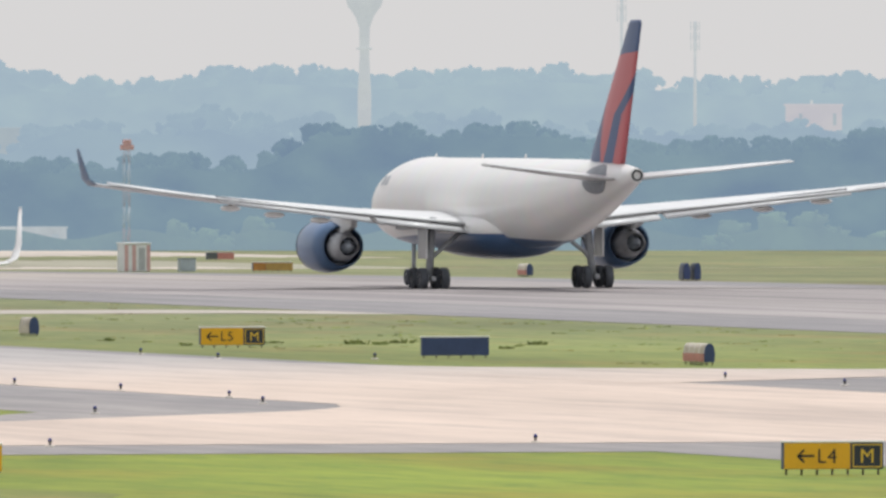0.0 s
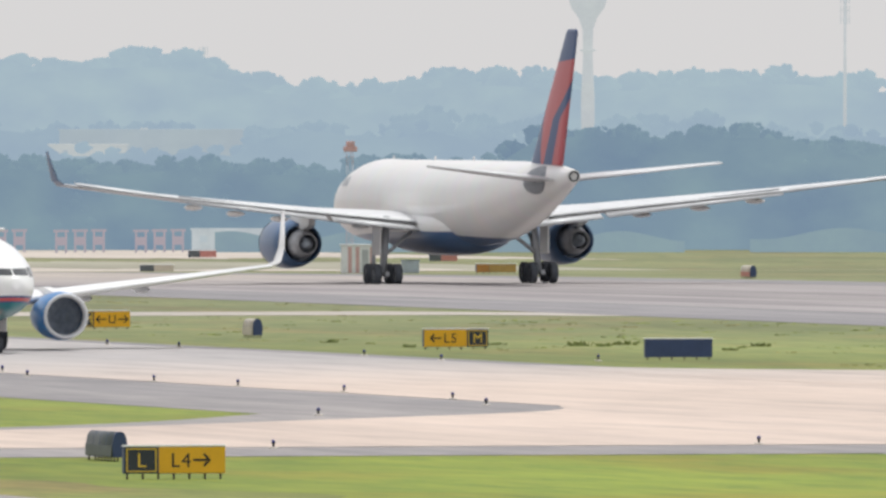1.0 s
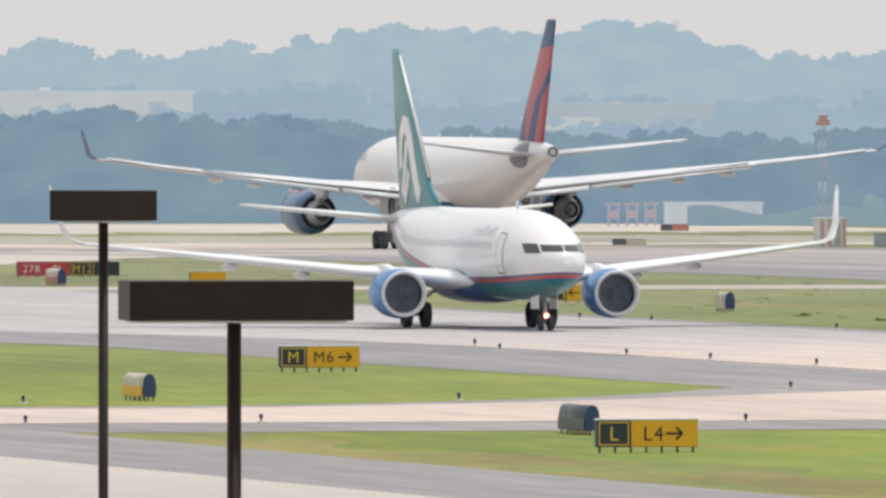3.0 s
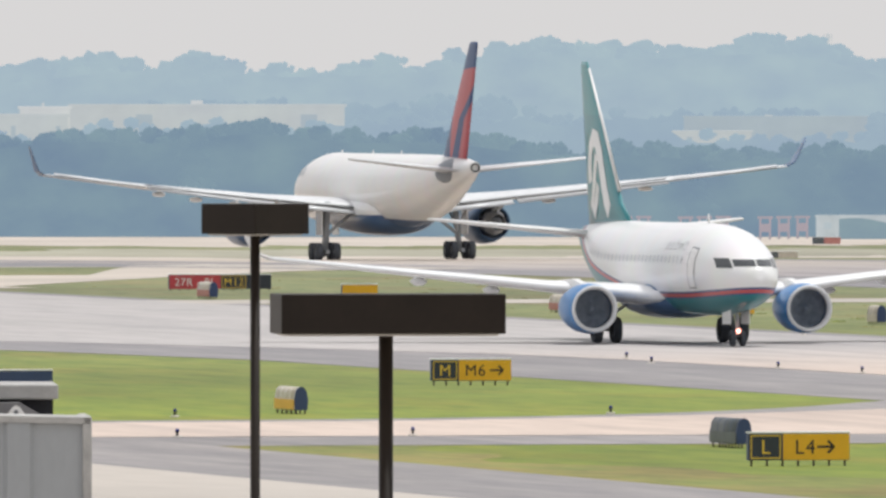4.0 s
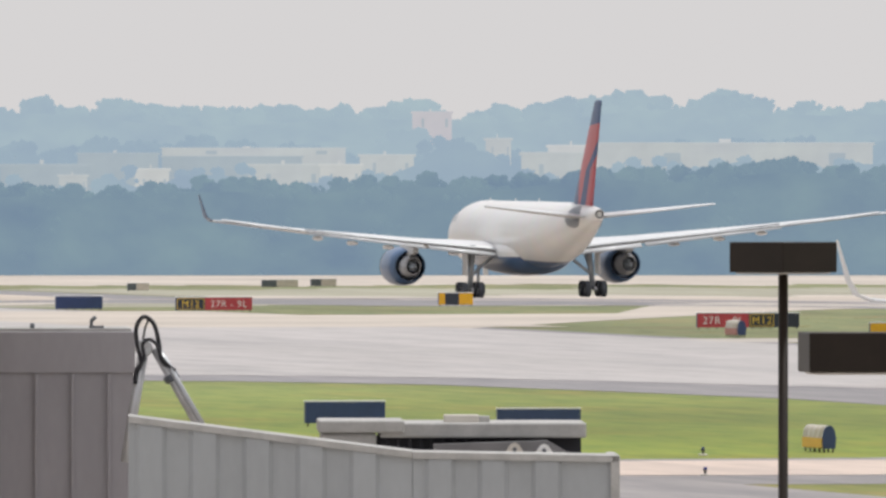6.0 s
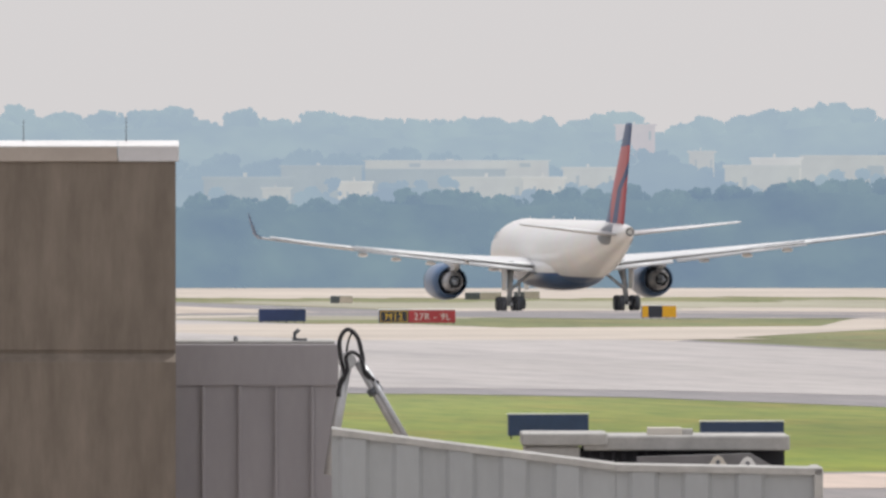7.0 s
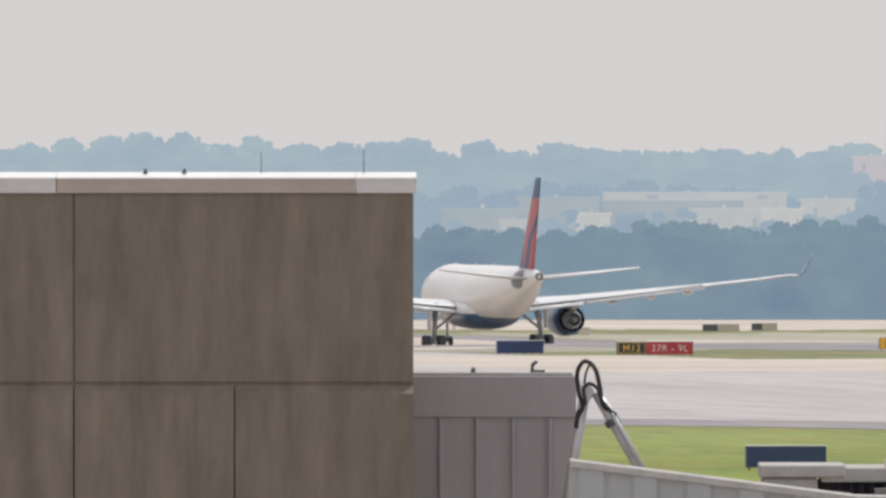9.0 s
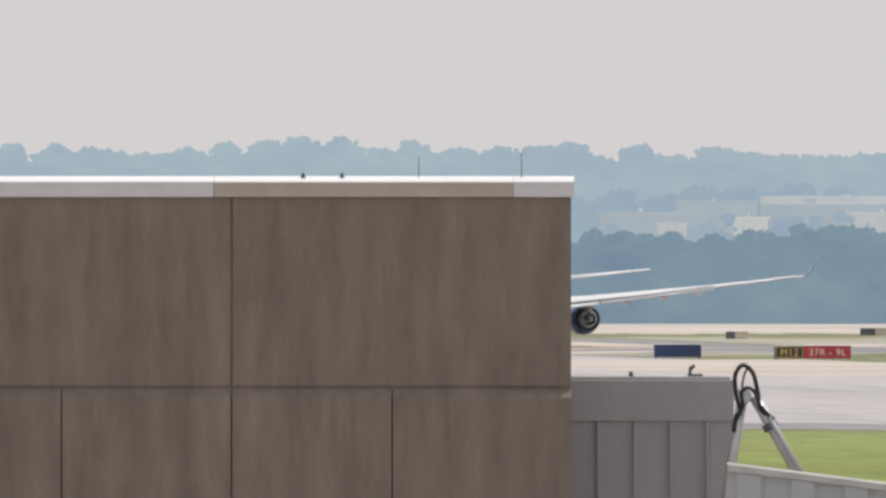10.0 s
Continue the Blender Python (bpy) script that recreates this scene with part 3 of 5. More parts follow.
def jet_airliner_wide():
    a = thing("airliner", Matrix(), "white wide-body airliner with navy belly and red fin on runway", "airliner")
    Z = 5.03
    skin = bands("white_and_navy_hull_paint", [(0.0, (0.06, 0.125, 0.25)), (0.40, (0.80, 0.79, 0.775))], "z",
                 lambda c, s: c("MULTIPLY_ADD", c("SUBTRACT", s[2], c("MULTIPLY_ADD", c("POWER", c("ABSOLUTE", c("ADD", s[0], 30.0), 0), 2.0), -0.0011, 3.05)), 0.25, 0.4))
    st = dense([(5.5, -0.75, 0.05, 0.05), (5.9, -0.7, 0.75, 0.7), (6.8, -0.58, 1.3, 1.22), (8.4, -0.38, 1.9, 1.82), (11.0, -0.16, 2.45, 2.42), (15.2, 0, 2.82, 2.82), (20, 0, 2.82, 2.82), (30, 0, 2.82, 2.82), (41, 0, 2.82, 2.82),
                (46, 0.18, 2.66, 2.62), (51, 0.6, 2.2, 2.18), (56, 1.1, 1.55, 1.6), (60, 1.5, 0.95, 1.05), (62.6, 1.75, 0.58, 0.62), (63.6, 1.82, 0.42, 0.45)])
    hull = part("fuselage", body_skin(st, Z), skin, a, "white hull with navy belly")
    # near-black rim and disc: the shade inside the hole put in as colour
    part("apu_exhaust", lathe([(-63.55, 0.36), (-63.75, 0.34), (-63.75, 0.26), (-63.2, 0.2)], (0, Z + 1.83), 24, True), PANE, hull, "dark exhaust at the tail cone")
    belly = dense([(20.8, -1.6, 0.4, 0.2), (23.3, -1.75, 2.6, 1.3), (27.8, -1.75, 3.15, 1.72), (35.8, -1.75, 3.15, 1.72), (39.8, -1.6, 2.5, 1.5), (43.8, -1.4, 0.5, 0.3)])
    part("belly_fairing", body_skin(belly, Z, 40), bands("fairing_paint", [(0.0, (0.06, 0.125, 0.25)), (0.45, (0.80, 0.79, 0.775))], "z",
         lambda c, s: c("MULTIPLY_ADD", c("SUBTRACT", s[2], 3.15), 0.25, 0.45)), a, "bulging navy belly fairing")
    for s in (1, -1):
        w = part("wing", blade([(s * 0.5, -22.80, 12.2, 3.52, 0.15), (s * 2.9, -24.60, 10.6, 3.72, 0.14), (s * 9.4, -28.80, 7.4, 4.38, 0.115), (s * 20, -35.70, 4.9, 5.48, 0.10), (s * 29.2, -41.70, 2.6, 6.55, 0.09)]), WING_GREY, a, "swept pale grey wing")
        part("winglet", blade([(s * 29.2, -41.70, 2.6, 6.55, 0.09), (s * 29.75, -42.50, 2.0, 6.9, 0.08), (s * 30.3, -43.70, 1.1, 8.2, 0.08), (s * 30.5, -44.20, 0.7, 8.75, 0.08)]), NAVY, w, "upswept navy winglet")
        for y0, y1, x0, x1, z0, z1, c0, c1 in ((3.1, 9.2, -34.30, -35.70, 3.35, 3.95, 2.1, 1.7), (9.6, 20.5, -35.80, -40.20, 3.98, 5.28, 1.6, 1.2), (21.0, 28.4, -40.30, -43.60, 5.38, 6.35, 0.9, 0.7)):
            part("flap", loft([[(x + 0.25 - u * c, s * y, z + 0.36 - u * c * 0.26 + t * c) for u, t in ((0, 0), (0.2, 0.07), (0.6, 0.05), (1, 0), (0.6, -0.04), (0.2, -0.06))] for y, x, z, c in ((y0, x0, z0, c0), (y1, x1, z1, c1))]), WING_GREY, w, "lowered trailing-edge flap")
            if y0 < 20:
                # solid dark strip laid in for the shade of the slot
                part("gap_shade_strip", loft([[(x + dx, s * y, z + dz) for dx, dz in ((0.38, 0.33), (0.38, 0.46), (0.18, 0.45), (0.18, 0.33))] for y, x, z in ((y0, x0, z0), (y1, x1, z1))], smooth=False), DARK, w, "dark strip for the shaded slot ahead of the flap")
        for y, x, z in ((6.3, -31.80, 3.35), (12.4, -34.00, 3.95), (15.9, -36.00, 4.35), (19.2, -37.80, 4.8)):
            part("flap_fairing", lathe([(x + 1.6, 0.03), (x + 0.8, 0.17), (x - 0.8, 0.21), (x - 2.4, 0.15), (x - 3.3, 0.03)], (s * y, z + 0.14), 14), WHITE_PAINT, w)
        part("pylon", loft([[(x, s * 9.37 + d, z) for x, z in ((-23.60, 3.80), (-28.40, 4.35), (-31.80, 4.3), (-31.60, 3.6), (-28.80, 3.1), (-24.30, 3.2))] for d in (-0.22, 0.22)], smooth=False), WING_GREY, w)
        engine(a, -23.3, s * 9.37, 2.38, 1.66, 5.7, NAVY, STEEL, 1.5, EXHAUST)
        h = part("tailplane", blade([(s * 0.6, -56.0, 5.4, 6.60, 0.1), (s * 9.7, -62.8, 2.2, 7.6, 0.09)]), WING_GREY, a, "pale grey tailplane")
        rings = []
        for k, lift in ((1.0, -0.05), (1.0, 0.05), (0.85, 0.09), (0.3, 0.10)):
            ring = []
            for i in range(28):
                q = i * math.tau / 28
                x, z = 58.2 + 1.75 * k * math.cos(q), 6.62 + 0.92 * k * math.sin(q)
                zc, ry, rz = (interp(x, [p_[0] for p_ in st], [p_[j] for p_ in st]) for j in (1, 2, 3))
                ring.append((-x, s * (ry * math.sqrt(max(0.04, 1 - ((z - Z - zc) / rz) ** 2)) + lift), z))
            rings.append(ring)
        part("root_plate", loft(rings), ROOT_GREY, h, "dark oval plate at the tailplane root")
        # main gear: a bogie of four wheels
        g = part("main_gear", tube((-34.70, s * 5.34, 0.40), (-34.50, s * 5.0, 4.2), 0.24), GEAR_GREY, a, "main landing gear with four wheels")
        part("side_stay", tube((-34.70, s * 5.2, 1.6), (-34.40, s * 3.0, 3.4), 0.13), GEAR_GREY, g)
        part("drag_stay", tube((-34.70, s * 5.3, 1.3), (-32.40, s * 5.0, 3.7), 0.10), GEAR_GREY, g)
        part("gear_door", box((-35.80, s * 5.75 - 0.04, 1.6), (-33.70, s * 5.75 + 0.04, 3.9), 0.03), WHITE_PAINT, g)
        part("bogie_beam", box((-35.90, s * 5.34 - 0.15, 0.20), (-33.50, s * 5.34 + 0.15, 0.50), 0.05), GEAR_GREY, g)
        for dx in (-0.99, 0.99):
            for dy in (-0.7, 0.7):
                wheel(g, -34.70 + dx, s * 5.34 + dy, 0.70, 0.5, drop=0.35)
    ng = part("nose_gear", tube((-11.6, 0, 0.15), (-11.8, 0, 2.6), 0.14), GEAR_GREY, a)
    for dy in (-0.36, 0.36):
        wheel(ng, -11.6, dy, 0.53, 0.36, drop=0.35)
    part("gear_door", box((-12.5, -0.75, 1.4), (-10.3, -0.69, 2.5), 0.02), WHITE_PAINT, ng)
    fin = part("fin", blade([(6.6, -51.0, 9.3, 0, 0.09), (7.6, -53.2, 7.8, 0, 0.1), (16.2, -62.2, 2.8, 0, 0.1), (16.4, -62.6, 2.2, 0, 0.08)], True), fin_paint(), a, "tall fin in red and navy")
    for sgn in (1, -1):
        for x0, x1, z0, z1 in ((13.2, 13.9, 6.1, 6.7), (14.1, 14.8, 6.1, 6.7), (15.0, 15.4, 6.1, 6.7), (15.7, 16.5, 6.1, 6.7), (50.2, 51.0, 6.35, 6.6), (51.2, 52.4, 6.4, 6.7)):
            rad, mid = (2.82, 4.95) if x0 < 40 else (2.27, 5.5)
            part("title_bar", loft([[(-x, sgn * (math.sqrt(max(0.01, rad ** 2 - (z - mid) ** 2)) * (1 if x0 < 40 else 1 - (x - 50.2) * 0.055) + 0.015), z) for z in np.linspace(z0, z1, 4)] for x in (x0, x1)], closed=False, caps=False), GEAR_GREY, hull, "small grey title bar")
    for x in (17, 28, 38):
        part("antenna", blade([(7.7, -x, 0.7, 0, 0.1), (8.1, -x - 0.25, 0.35, 0, 0.1)], True), WHITE_PAINT, hull)
    return a


def jet_airliner_narrow():
    a = thing("airliner", Matrix(), "white narrow-body airliner with teal fin and red stripe, taxiing", "airliner")
    Z = 3.30
    skin = bands("white_and_teal_hull_paint", [(0.0, (0.02, 0.21, 0.24)), (0.415, (0.04, 0.09, 0.22)), (0.432, (0.58, 0.09, 0.09)), (0.466, (0.04, 0.09, 0.22)), (0.492, (0.84, 0.84, 0.84))], "z",
                 lambda c, s: c("MULTIPLY_ADD", c("SUBTRACT", s[2], c("ADD", c("MULTIPLY_ADD", c("POWER", c("ABSOLUTE", c("ADD", s[0], 11.0), 0), 2.0), 0.0025, 2.33), c("MULTIPLY", c("POWER", c("MAXIMUM", c("MULTIPLY_ADD", s[0], -1.0, -11.0), 0.0), 2.0), 0.0045))), 0.25, 0.5))
    st = dense([(0, -0.45, 0.04, 0.04), (0.25, -0.42, 0.52, 0.50), (0.9, -0.42, 0.96, 0.88), (2.0, -0.30, 1.32, 1.24), (3.3, -0.16, 1.60, 1.60), (5.2, -0.05, 1.77, 1.88), (8, 0, 1.82, 2.0), (15, 0, 1.82, 2.0), (20.5, 0, 1.82, 2.0),
                (24, 0.2, 1.72, 1.82), (27.5, 0.62, 1.28, 1.36), (30.5, 1.02, 0.75, 0.85), (32.6, 1.3, 0.34, 0.4), (33.2, 1.35, 0.2, 0.22)])
    hull = part("fuselage", body_skin(st, Z), skin, a, "white hull with teal, red and navy belly stripe")
    part("belly_fairing", body_skin(dense([(10.5, -1.3, 0.3, 0.2), (12.5, -1.25, 1.9, 0.85), (15, -1.25, 2.1, 0.95), (18, -1.25, 2.0, 0.9), (21, -1.2, 0.4, 0.3)]), Z, 32), NAVY, a, "navy belly fairing")

    def on_hull(x, ang, out=0.012):
        xs = [q[0] for q in st]
        zc, ry, rz = (interp(x, xs, [q[k] for q in st]) for k in (1, 2, 3))
        return (-x, (ry + out) * math.cos(ang), Z + zc + (rz + out) * math.sin(ang))

    def patch(name, x0, x1, a0, a1, material, parent, out=0.012, label="", nx=5, na=5, skew=0.0):
        return part(name, loft([[on_hull(x0 + (x1 - x0) * i / nx + skew * (j / na), a0 + (a1 - a0) * j / na, out) for j in range(na + 1)] for i in range(nx + 1)], closed=False, caps=False), material, parent, label)

    def nose_x(y, z):
        """Where the hull's skin lies ahead of a point of its cross-section."""
        for q in np.arange(0.05, 6.0, 0.02):
            zc, ry, rz = (interp(q, [k[0] for k in st], [k[i] for k in st]) for i in (1, 2, 3))
            if (y / ry) ** 2 + ((z - Z - zc) / rz) ** 2 <= 1:
                return -q + 0.03
        return -6.0

    def window(name, y0, y1, z0, z1):
        rings = [[(nose_x(y, z), y * 1.01, z) for z in np.linspace(z0, z1, 4)] for y in np.linspace(y0, y1, 5)]
        return part(name, loft(rings, closed=False, caps=False), PANE, hull, "dark cockpit window")

    for s in (1, -1):
        def ang(v):
            return radians(90 - s * (90 - v))
        for y0, y1, z0, z1 in ((0.03, 0.84, 3.49, 3.79), (0.90, 1.34, 3.42, 3.84)):
            window("cockpit_window", s * y0, s * y1, z0, z1)
        patch("cabin_door", 4.85, 5.8, ang(-22), ang(31), WHITE_PAINT, hull, 0.018, "closed white cabin door")
        for e0, e1, v0, v1 in ((4.80, 4.85, -23, 32), (5.8, 5.85, -23, 32), (4.8, 5.85, 31, 32.5), (4.8, 5.85, -23.5, -22)):
            patch("door_seam", e0, e1, ang(v0), ang(v1), DARK, hull, 0.02)
        for x0, x1, v0, v1 in ((7.0, 7.5, 26, 40), (7.7, 7.85, 26, 37), (8.0, 8.5, 26, 36), (8.7, 9.3, 26, 41), (9.5, 10.0, 26, 36), (10.2, 10.7, 26, 36)):
            patch("title_bar", x0, x1, ang(v0), ang(v1), WING_GREY, hull, 0.013, "pale grey title bar", nx=1)
        for k in range(26):
            x = 6.9 + k * 0.72
            patch("cabin_window", x, x + 0.24, ang(8), ang(17), WINDOW_GREY, hull, 0.014, nx=1, na=2)
        # wing skin whitened: the sun's glare on its top put in the colour
        w = part("wing", blade([(s * 0.5, -11.2, 8.2, 1.95, 0.15), (s * 1.9, -11.9, 7.4, 2.08, 0.14), (s * 5.8, -14.6, 4.5, 2.47, 0.13), (s * 11.5, -17.8, 3.0, 3.08, 0.125), (s * 17.0, -20.8, 1.7, 3.68, 0.12)]), mat("bright_wing_skin", (0.88, 0.88, 0.885), 0.22, 0.12, vary=0.05, scale=0.6, fine=6), a, "pale silver swept wing")
        part("winglet", blade([(s * 17.0, -20.8, 1.7, 3.68, 0.12), (s * 17.5, -21.1, 1.5, 3.9, 0.09), (s * 17.8, -21.6, 1.2, 4.55, 0.08), (s * 18.1, -22.8, 0.55, 6.25, 0.08)]), WHITE_PAINT, w, "tall white blended winglet")
        for y, x, z in ((3.9, -17.4, 1.85), (7.6, -18.3, 2.3), (10.6, -19.6, 2.68)):
            part("flap_fairing", lathe([(x + 1.3, 0.03), (x + 0.5, 0.18), (x - 0.7, 0.2), (x - 1.9, 0.03)], (s * y, z), 12), WING_GREY, w)
        part("pylon", loft([[(x, s * 4.83 + d, z) for x, z in ((-11.2, 2.45), (-14.2, 2.85), (-17, 2.75), (-16.6, 2.2), (-12, 2.0))] for d in (-0.16, 0.16)], smooth=False), WHITE_PAINT, w)
        engine(a, -10.4, s * 4.83, 1.56, 1.08, 3.4, BLUE, WING_GREY, 1.1, FAN_GREY)
        part("tailplane", blade([(s * 0.3, -28.0, 4.3, 4.62, 0.1), (s * 7.15, -32.0, 1.5, 5.33, 0.1)]), WHITE_PAINT, a, "white tailplane")
        g = part("main_gear", tube((-16.6, s * 2.86, 0.5), (-16.5, s * 2.7, 2.2), 0.13), GEAR_GREY, a, "main landing gear with two wheels")
        part("side_stay", tube((-16.6, s * 2.8, 1.1), (-16.5, s * 1.5, 2.0), 0.07), GEAR_GREY, g)
        for dy in (-0.43, 0.43):
            wheel(g, -16.6, s * 2.86 + dy, 0.565, 0.40)
    ng = part("nose_gear", tube((-4.0, 0, 0.4), (-4.1, 0, 2.0), 0.09), GEAR_GREY, a, "nose gear with lit taxi lamp")
    for dy in (-0.22, 0.22):
        wheel(ng, -4.0, dy, 0.35, 0.2)
    for s in (1, -1):
        part("gear_door", box((-5.0, s * 0.42 - 0.02, 0.95), (-3.5, s * 0.42 + 0.02, 1.6), 0.02), WHITE_PAINT, ng)
    part("taxi_lamp", lathe([(-3.82, 0.11), (-3.78, 0.10), (-3.76, 0.001)], (0, 0.66), 16), glow("lit_taxi_lamp", (1.0, 0.42, 0.32), 4), ng, "lit taxi lamp")
    teal = bands("teal_fin_paint", [(0.0, (0.03, 0.23, 0.26)), (0.5, (0.035, 0.27, 0.29))], "z", lambda c, s: c("MULTIPLY", s[2], 0.05))
    fin = part("fin", blade([(4.9, -22.9, 9.0, 0, 0.05), (6.1, -25.6, 6.6, 0, 0.09), (12.2, -32.1, 1.5, 0, 0.1), (12.4, -32.3, 1.2, 0, 0.08)], True), teal, a, "tall teal fin with a white looped letter")
    for s in (1, -1):
        half = [(u, w if s > 0 else -v) for (u, w), (_, v) in zip(FOIL[:7], [FOIL[0]] + FOIL[:5:-1])]

        def skin_y(x, z):
            lead, chord = interp(z, (4.9, 6.1, 12.3), (-22.9, -25.6, -32.1)), interp(z, (4.9, 6.1, 12.3), (9.0, 6.6, 1.5))
            u = min(1.0, max(0.0, (lead - x) / chord))
            return interp(u, [q[0] for q in half][::-1], [q[1] for q in half][::-1]) * interp(z, (4.9, 6.1, 12.3), (0.05, 0.09, 0.1)) * chord

        for pts, wd in (([(-31.3, 7.0), (-31.45, 7.7), (-31.2, 8.5), (-30.6, 9.0), (-29.9, 8.9), (-29.2, 8.2), (-28.5, 7.2), (-27.8, 6.3), (-27.2, 5.7)], 0.42), ([(-29.9, 8.2), (-30.2, 7.4), (-30.5, 6.7), (-30.9, 6.0), (-30.4, 5.7), (-29.8, 6.2), (-29.5, 6.9)], 0.34)):
            rings = []
            for i, (x, z) in enumerate(pts):
                q, r = pts[max(0, i - 1)], pts[min(len(pts) - 1, i + 1)]
                d = Vector((r[0] - q[0], r[1] - q[1])).normalized()
                ring = []
                for side, lift in ((-1, 0.005), (-1, 0.03), (1, 0.03), (1, 0.005)):
                    px, pz = x - d.y * wd * side, z + d.x * wd * side
                    ring.append((px, s * (skin_y(px, pz) + lift), pz))
                rings.append(ring)
            part("fin_mark", loft(rings, smooth=False), WHITE_PAINT, fin, "white looped mark")
    part("leading_edge", blade([(6.6, -26.03, 0.34, 0, 0.6), (12.1, -31.95, 0.22, 0, 0.5)], True), WHITE_PAINT, fin, "white leading-edge strip")
    part("antenna", blade([(5.28, -9.0, 0.5, 0, 0.1), (5.7, -9.2, 0.25, 0, 0.1)], True), WHITE_PAINT, hull)
    return a


big_jet = jet_airliner_wide()
small_jet = jet_airliner_narrow()


# ---- signs on the airfield ----
YELLOW = mat("yellow_sign_face", (0.78, 0.42, 0.012), 0.45, vary=0.06, scale=1.5, fine=15)
BLACK = mat("black_sign_face", (0.026, 0.032, 0.048), 0.5, vary=0.15, scale=2, fine=15)
SIGN_RED = mat("red_sign_face", (0.50, 0.06, 0.075), 0.45, vary=0.08, scale=2, fine=15)
SIGN_BACK = mat("dark_blue_grey_sign_back", (0.036, 0.060, 0.155), 0.45, vary=0.12, scale=1.5, fine=12)
SIGN_TOP = mat("pale_sign_top", (0.84, 0.84, 0.85), 0.35, 0.1, vary=0.08, scale=2)
LEG = mat("dull_dark_legs", (0.10, 0.085, 0.07), 0.7, vary=0.2, scale=8)
LETTER_YELLOW = mat("yellow_lettering", (0.75, 0.50, 0.05), 0.5, vary=0.04)
LETTER_BLACK = mat("black_lettering", (0.015, 0.015, 0.018), 0.5, vary=0.1)
LETTER_WHITE = mat("white_lettering", (0.75, 0.74, 0.72), 0.5, vary=0.05)


def letters(name, text, height_m, centre, parent, material):
    """Writing as a thin mesh on a face that looks towards -y."""
    cu = bpy.data.curves.new(name, "FONT")
    cu.body, cu.size, cu.align_x, cu.align_y, cu.extrude, cu.offset = text, height_m * 1.50, "CENTER", "CENTER", 0.004, 0.0
    cu.space_character = 1.12
    tmp = bpy.data.objects.new(name, cu)
    scene.collection.objects.link(tmp)
    bpy.context.view_layer.update()
    me = bpy.data.meshes.new_from_object(tmp.evaluated_get(bpy.context.evaluated_depsgraph_get()))
    bpy.data.objects.remove(tmp)
    me.materials.clear()
    me.materials.append(material)
    zs = [v.co.y for v in me.vertices]
    mid = (min(zs) + max(zs)) / 2
    me.transform(Matrix.Translation(centre) @ pose(0, 0, 0, 90) @ Matrix.Translation((0, -mid, 0)))
    ob = new(name, me)
    ob.parent = parent
    return ob


def arrow(parent, x, z, way, size, y, material):
    bm = bmesh.new()
    k = size / 2
    box_into(bm, (x - k, y - 0.006, z - 0.035), (x + k, y, z + 0.035))
    tip = x + way * k
    for sgn in (1, -1):
        r = bmesh.ops.create_cube(bm, size=1.0)
        m = Matrix.Translation((tip - way * 0.085, y - 0.003, z + sgn * 0.085)) @ pose(0, 0, 0, 0, way * sgn * 45, 0) @ Matrix.Diagonal((0.27, 0.006, 0.07, 1))
        bmesh.ops.transform(bm, matrix=m, verts=r["verts"])
    return part("arrow", bm, material, parent)


def sign(x, y, panels, label, high=0.79, legs=0.17, turn=0.0, thick=0.28, name="taxiway_sign", group="airfield signs"):
    """A lit box sign on short legs, facing -y. panels: (width, face material, text, text material, arrow way, arrow x, text x)."""
    z0 = height(x, y) + 0.0
    s = thing(name, pose(x, y, z0, 0, 0, turn), label, "sign", group)
    total = sum(p[0] for p in panels)
    u = -total / 2
    part("housing", box((u, 0.0, legs), (-u, thick, legs + high), 0.02), SIGN_BACK, s)
    part("top_cap", box((u - 0.01, -0.012, legs + high), (-u + 0.01, thick + 0.01, legs + high + 0.05), 0.01), SIGN_TOP, s, "pale top edge")
    for width, face, text, ink, way, ax, tx in panels:
        f = part("sign_face", box((u + 0.012, -0.014, legs + 0.012), (u + width - 0.012, -0.002, legs + high - 0.012), 0.003), face, s)
        mid = u + width / 2
        if text:
            letters("lettering", text, 0.40, (mid + tx, -0.020, legs + high / 2), f, ink)
        if face is BLACK and text and ink is LETTER_YELLOW:
            bm = bmesh.new()
            for lo, hi in (((u + 0.06, legs + 0.05), (u + width - 0.06, legs + 0.085)), ((u + 0.06, legs + high - 0.085), (u + width - 0.06, legs + high - 0.05)),
                           ((u + 0.06, legs + 0.085), (u + 0.095, legs + high - 0.085)), ((u + width - 0.095, legs + 0.085), (u + width - 0.06, legs + high - 0.085))):
                box_into(bm, (lo[0], -0.019, lo[1]), (hi[0], -0.0145, hi[1]))
            part("border", bm, LETTER_YELLOW, f)
        if way:
            arrow(f, mid + ax, legs + high / 2, way, 0.5, -0.0155, ink)
        u += width
    n = max(3, round(total / 0.55) + 1)
    for i in range(n):
        lx = -total / 2 + 0.12 + (total - 0.24) * i / (n - 1)
        part("leg", tube((lx, thick / 2, -0.1), (lx, thick / 2, legs), 0.035, seg=8), LEG, s)
    return s


Y_, B_, R_ = YELLOW, BLACK, SIGN_RED
LY, LB, LW = LETTER_YELLOW, LETTER_BLACK, LETTER_WHITE
sign(157.8, 527.9, [(2.06, Y_, "L4", LB, -1, -0.34, 0.30), (1.02, B_, "M", LY, 0, 0, 0)], "yellow and black taxiway sign reading L4 and M on grass")
sign(131.7, 530.9, [(1.03, B_, "L", LY, 0, 0, 0), (2.03, Y_, "L4", LB, 1, 0.28, -0.34)], "black and yellow taxiway sign reading L and L4 on grass")
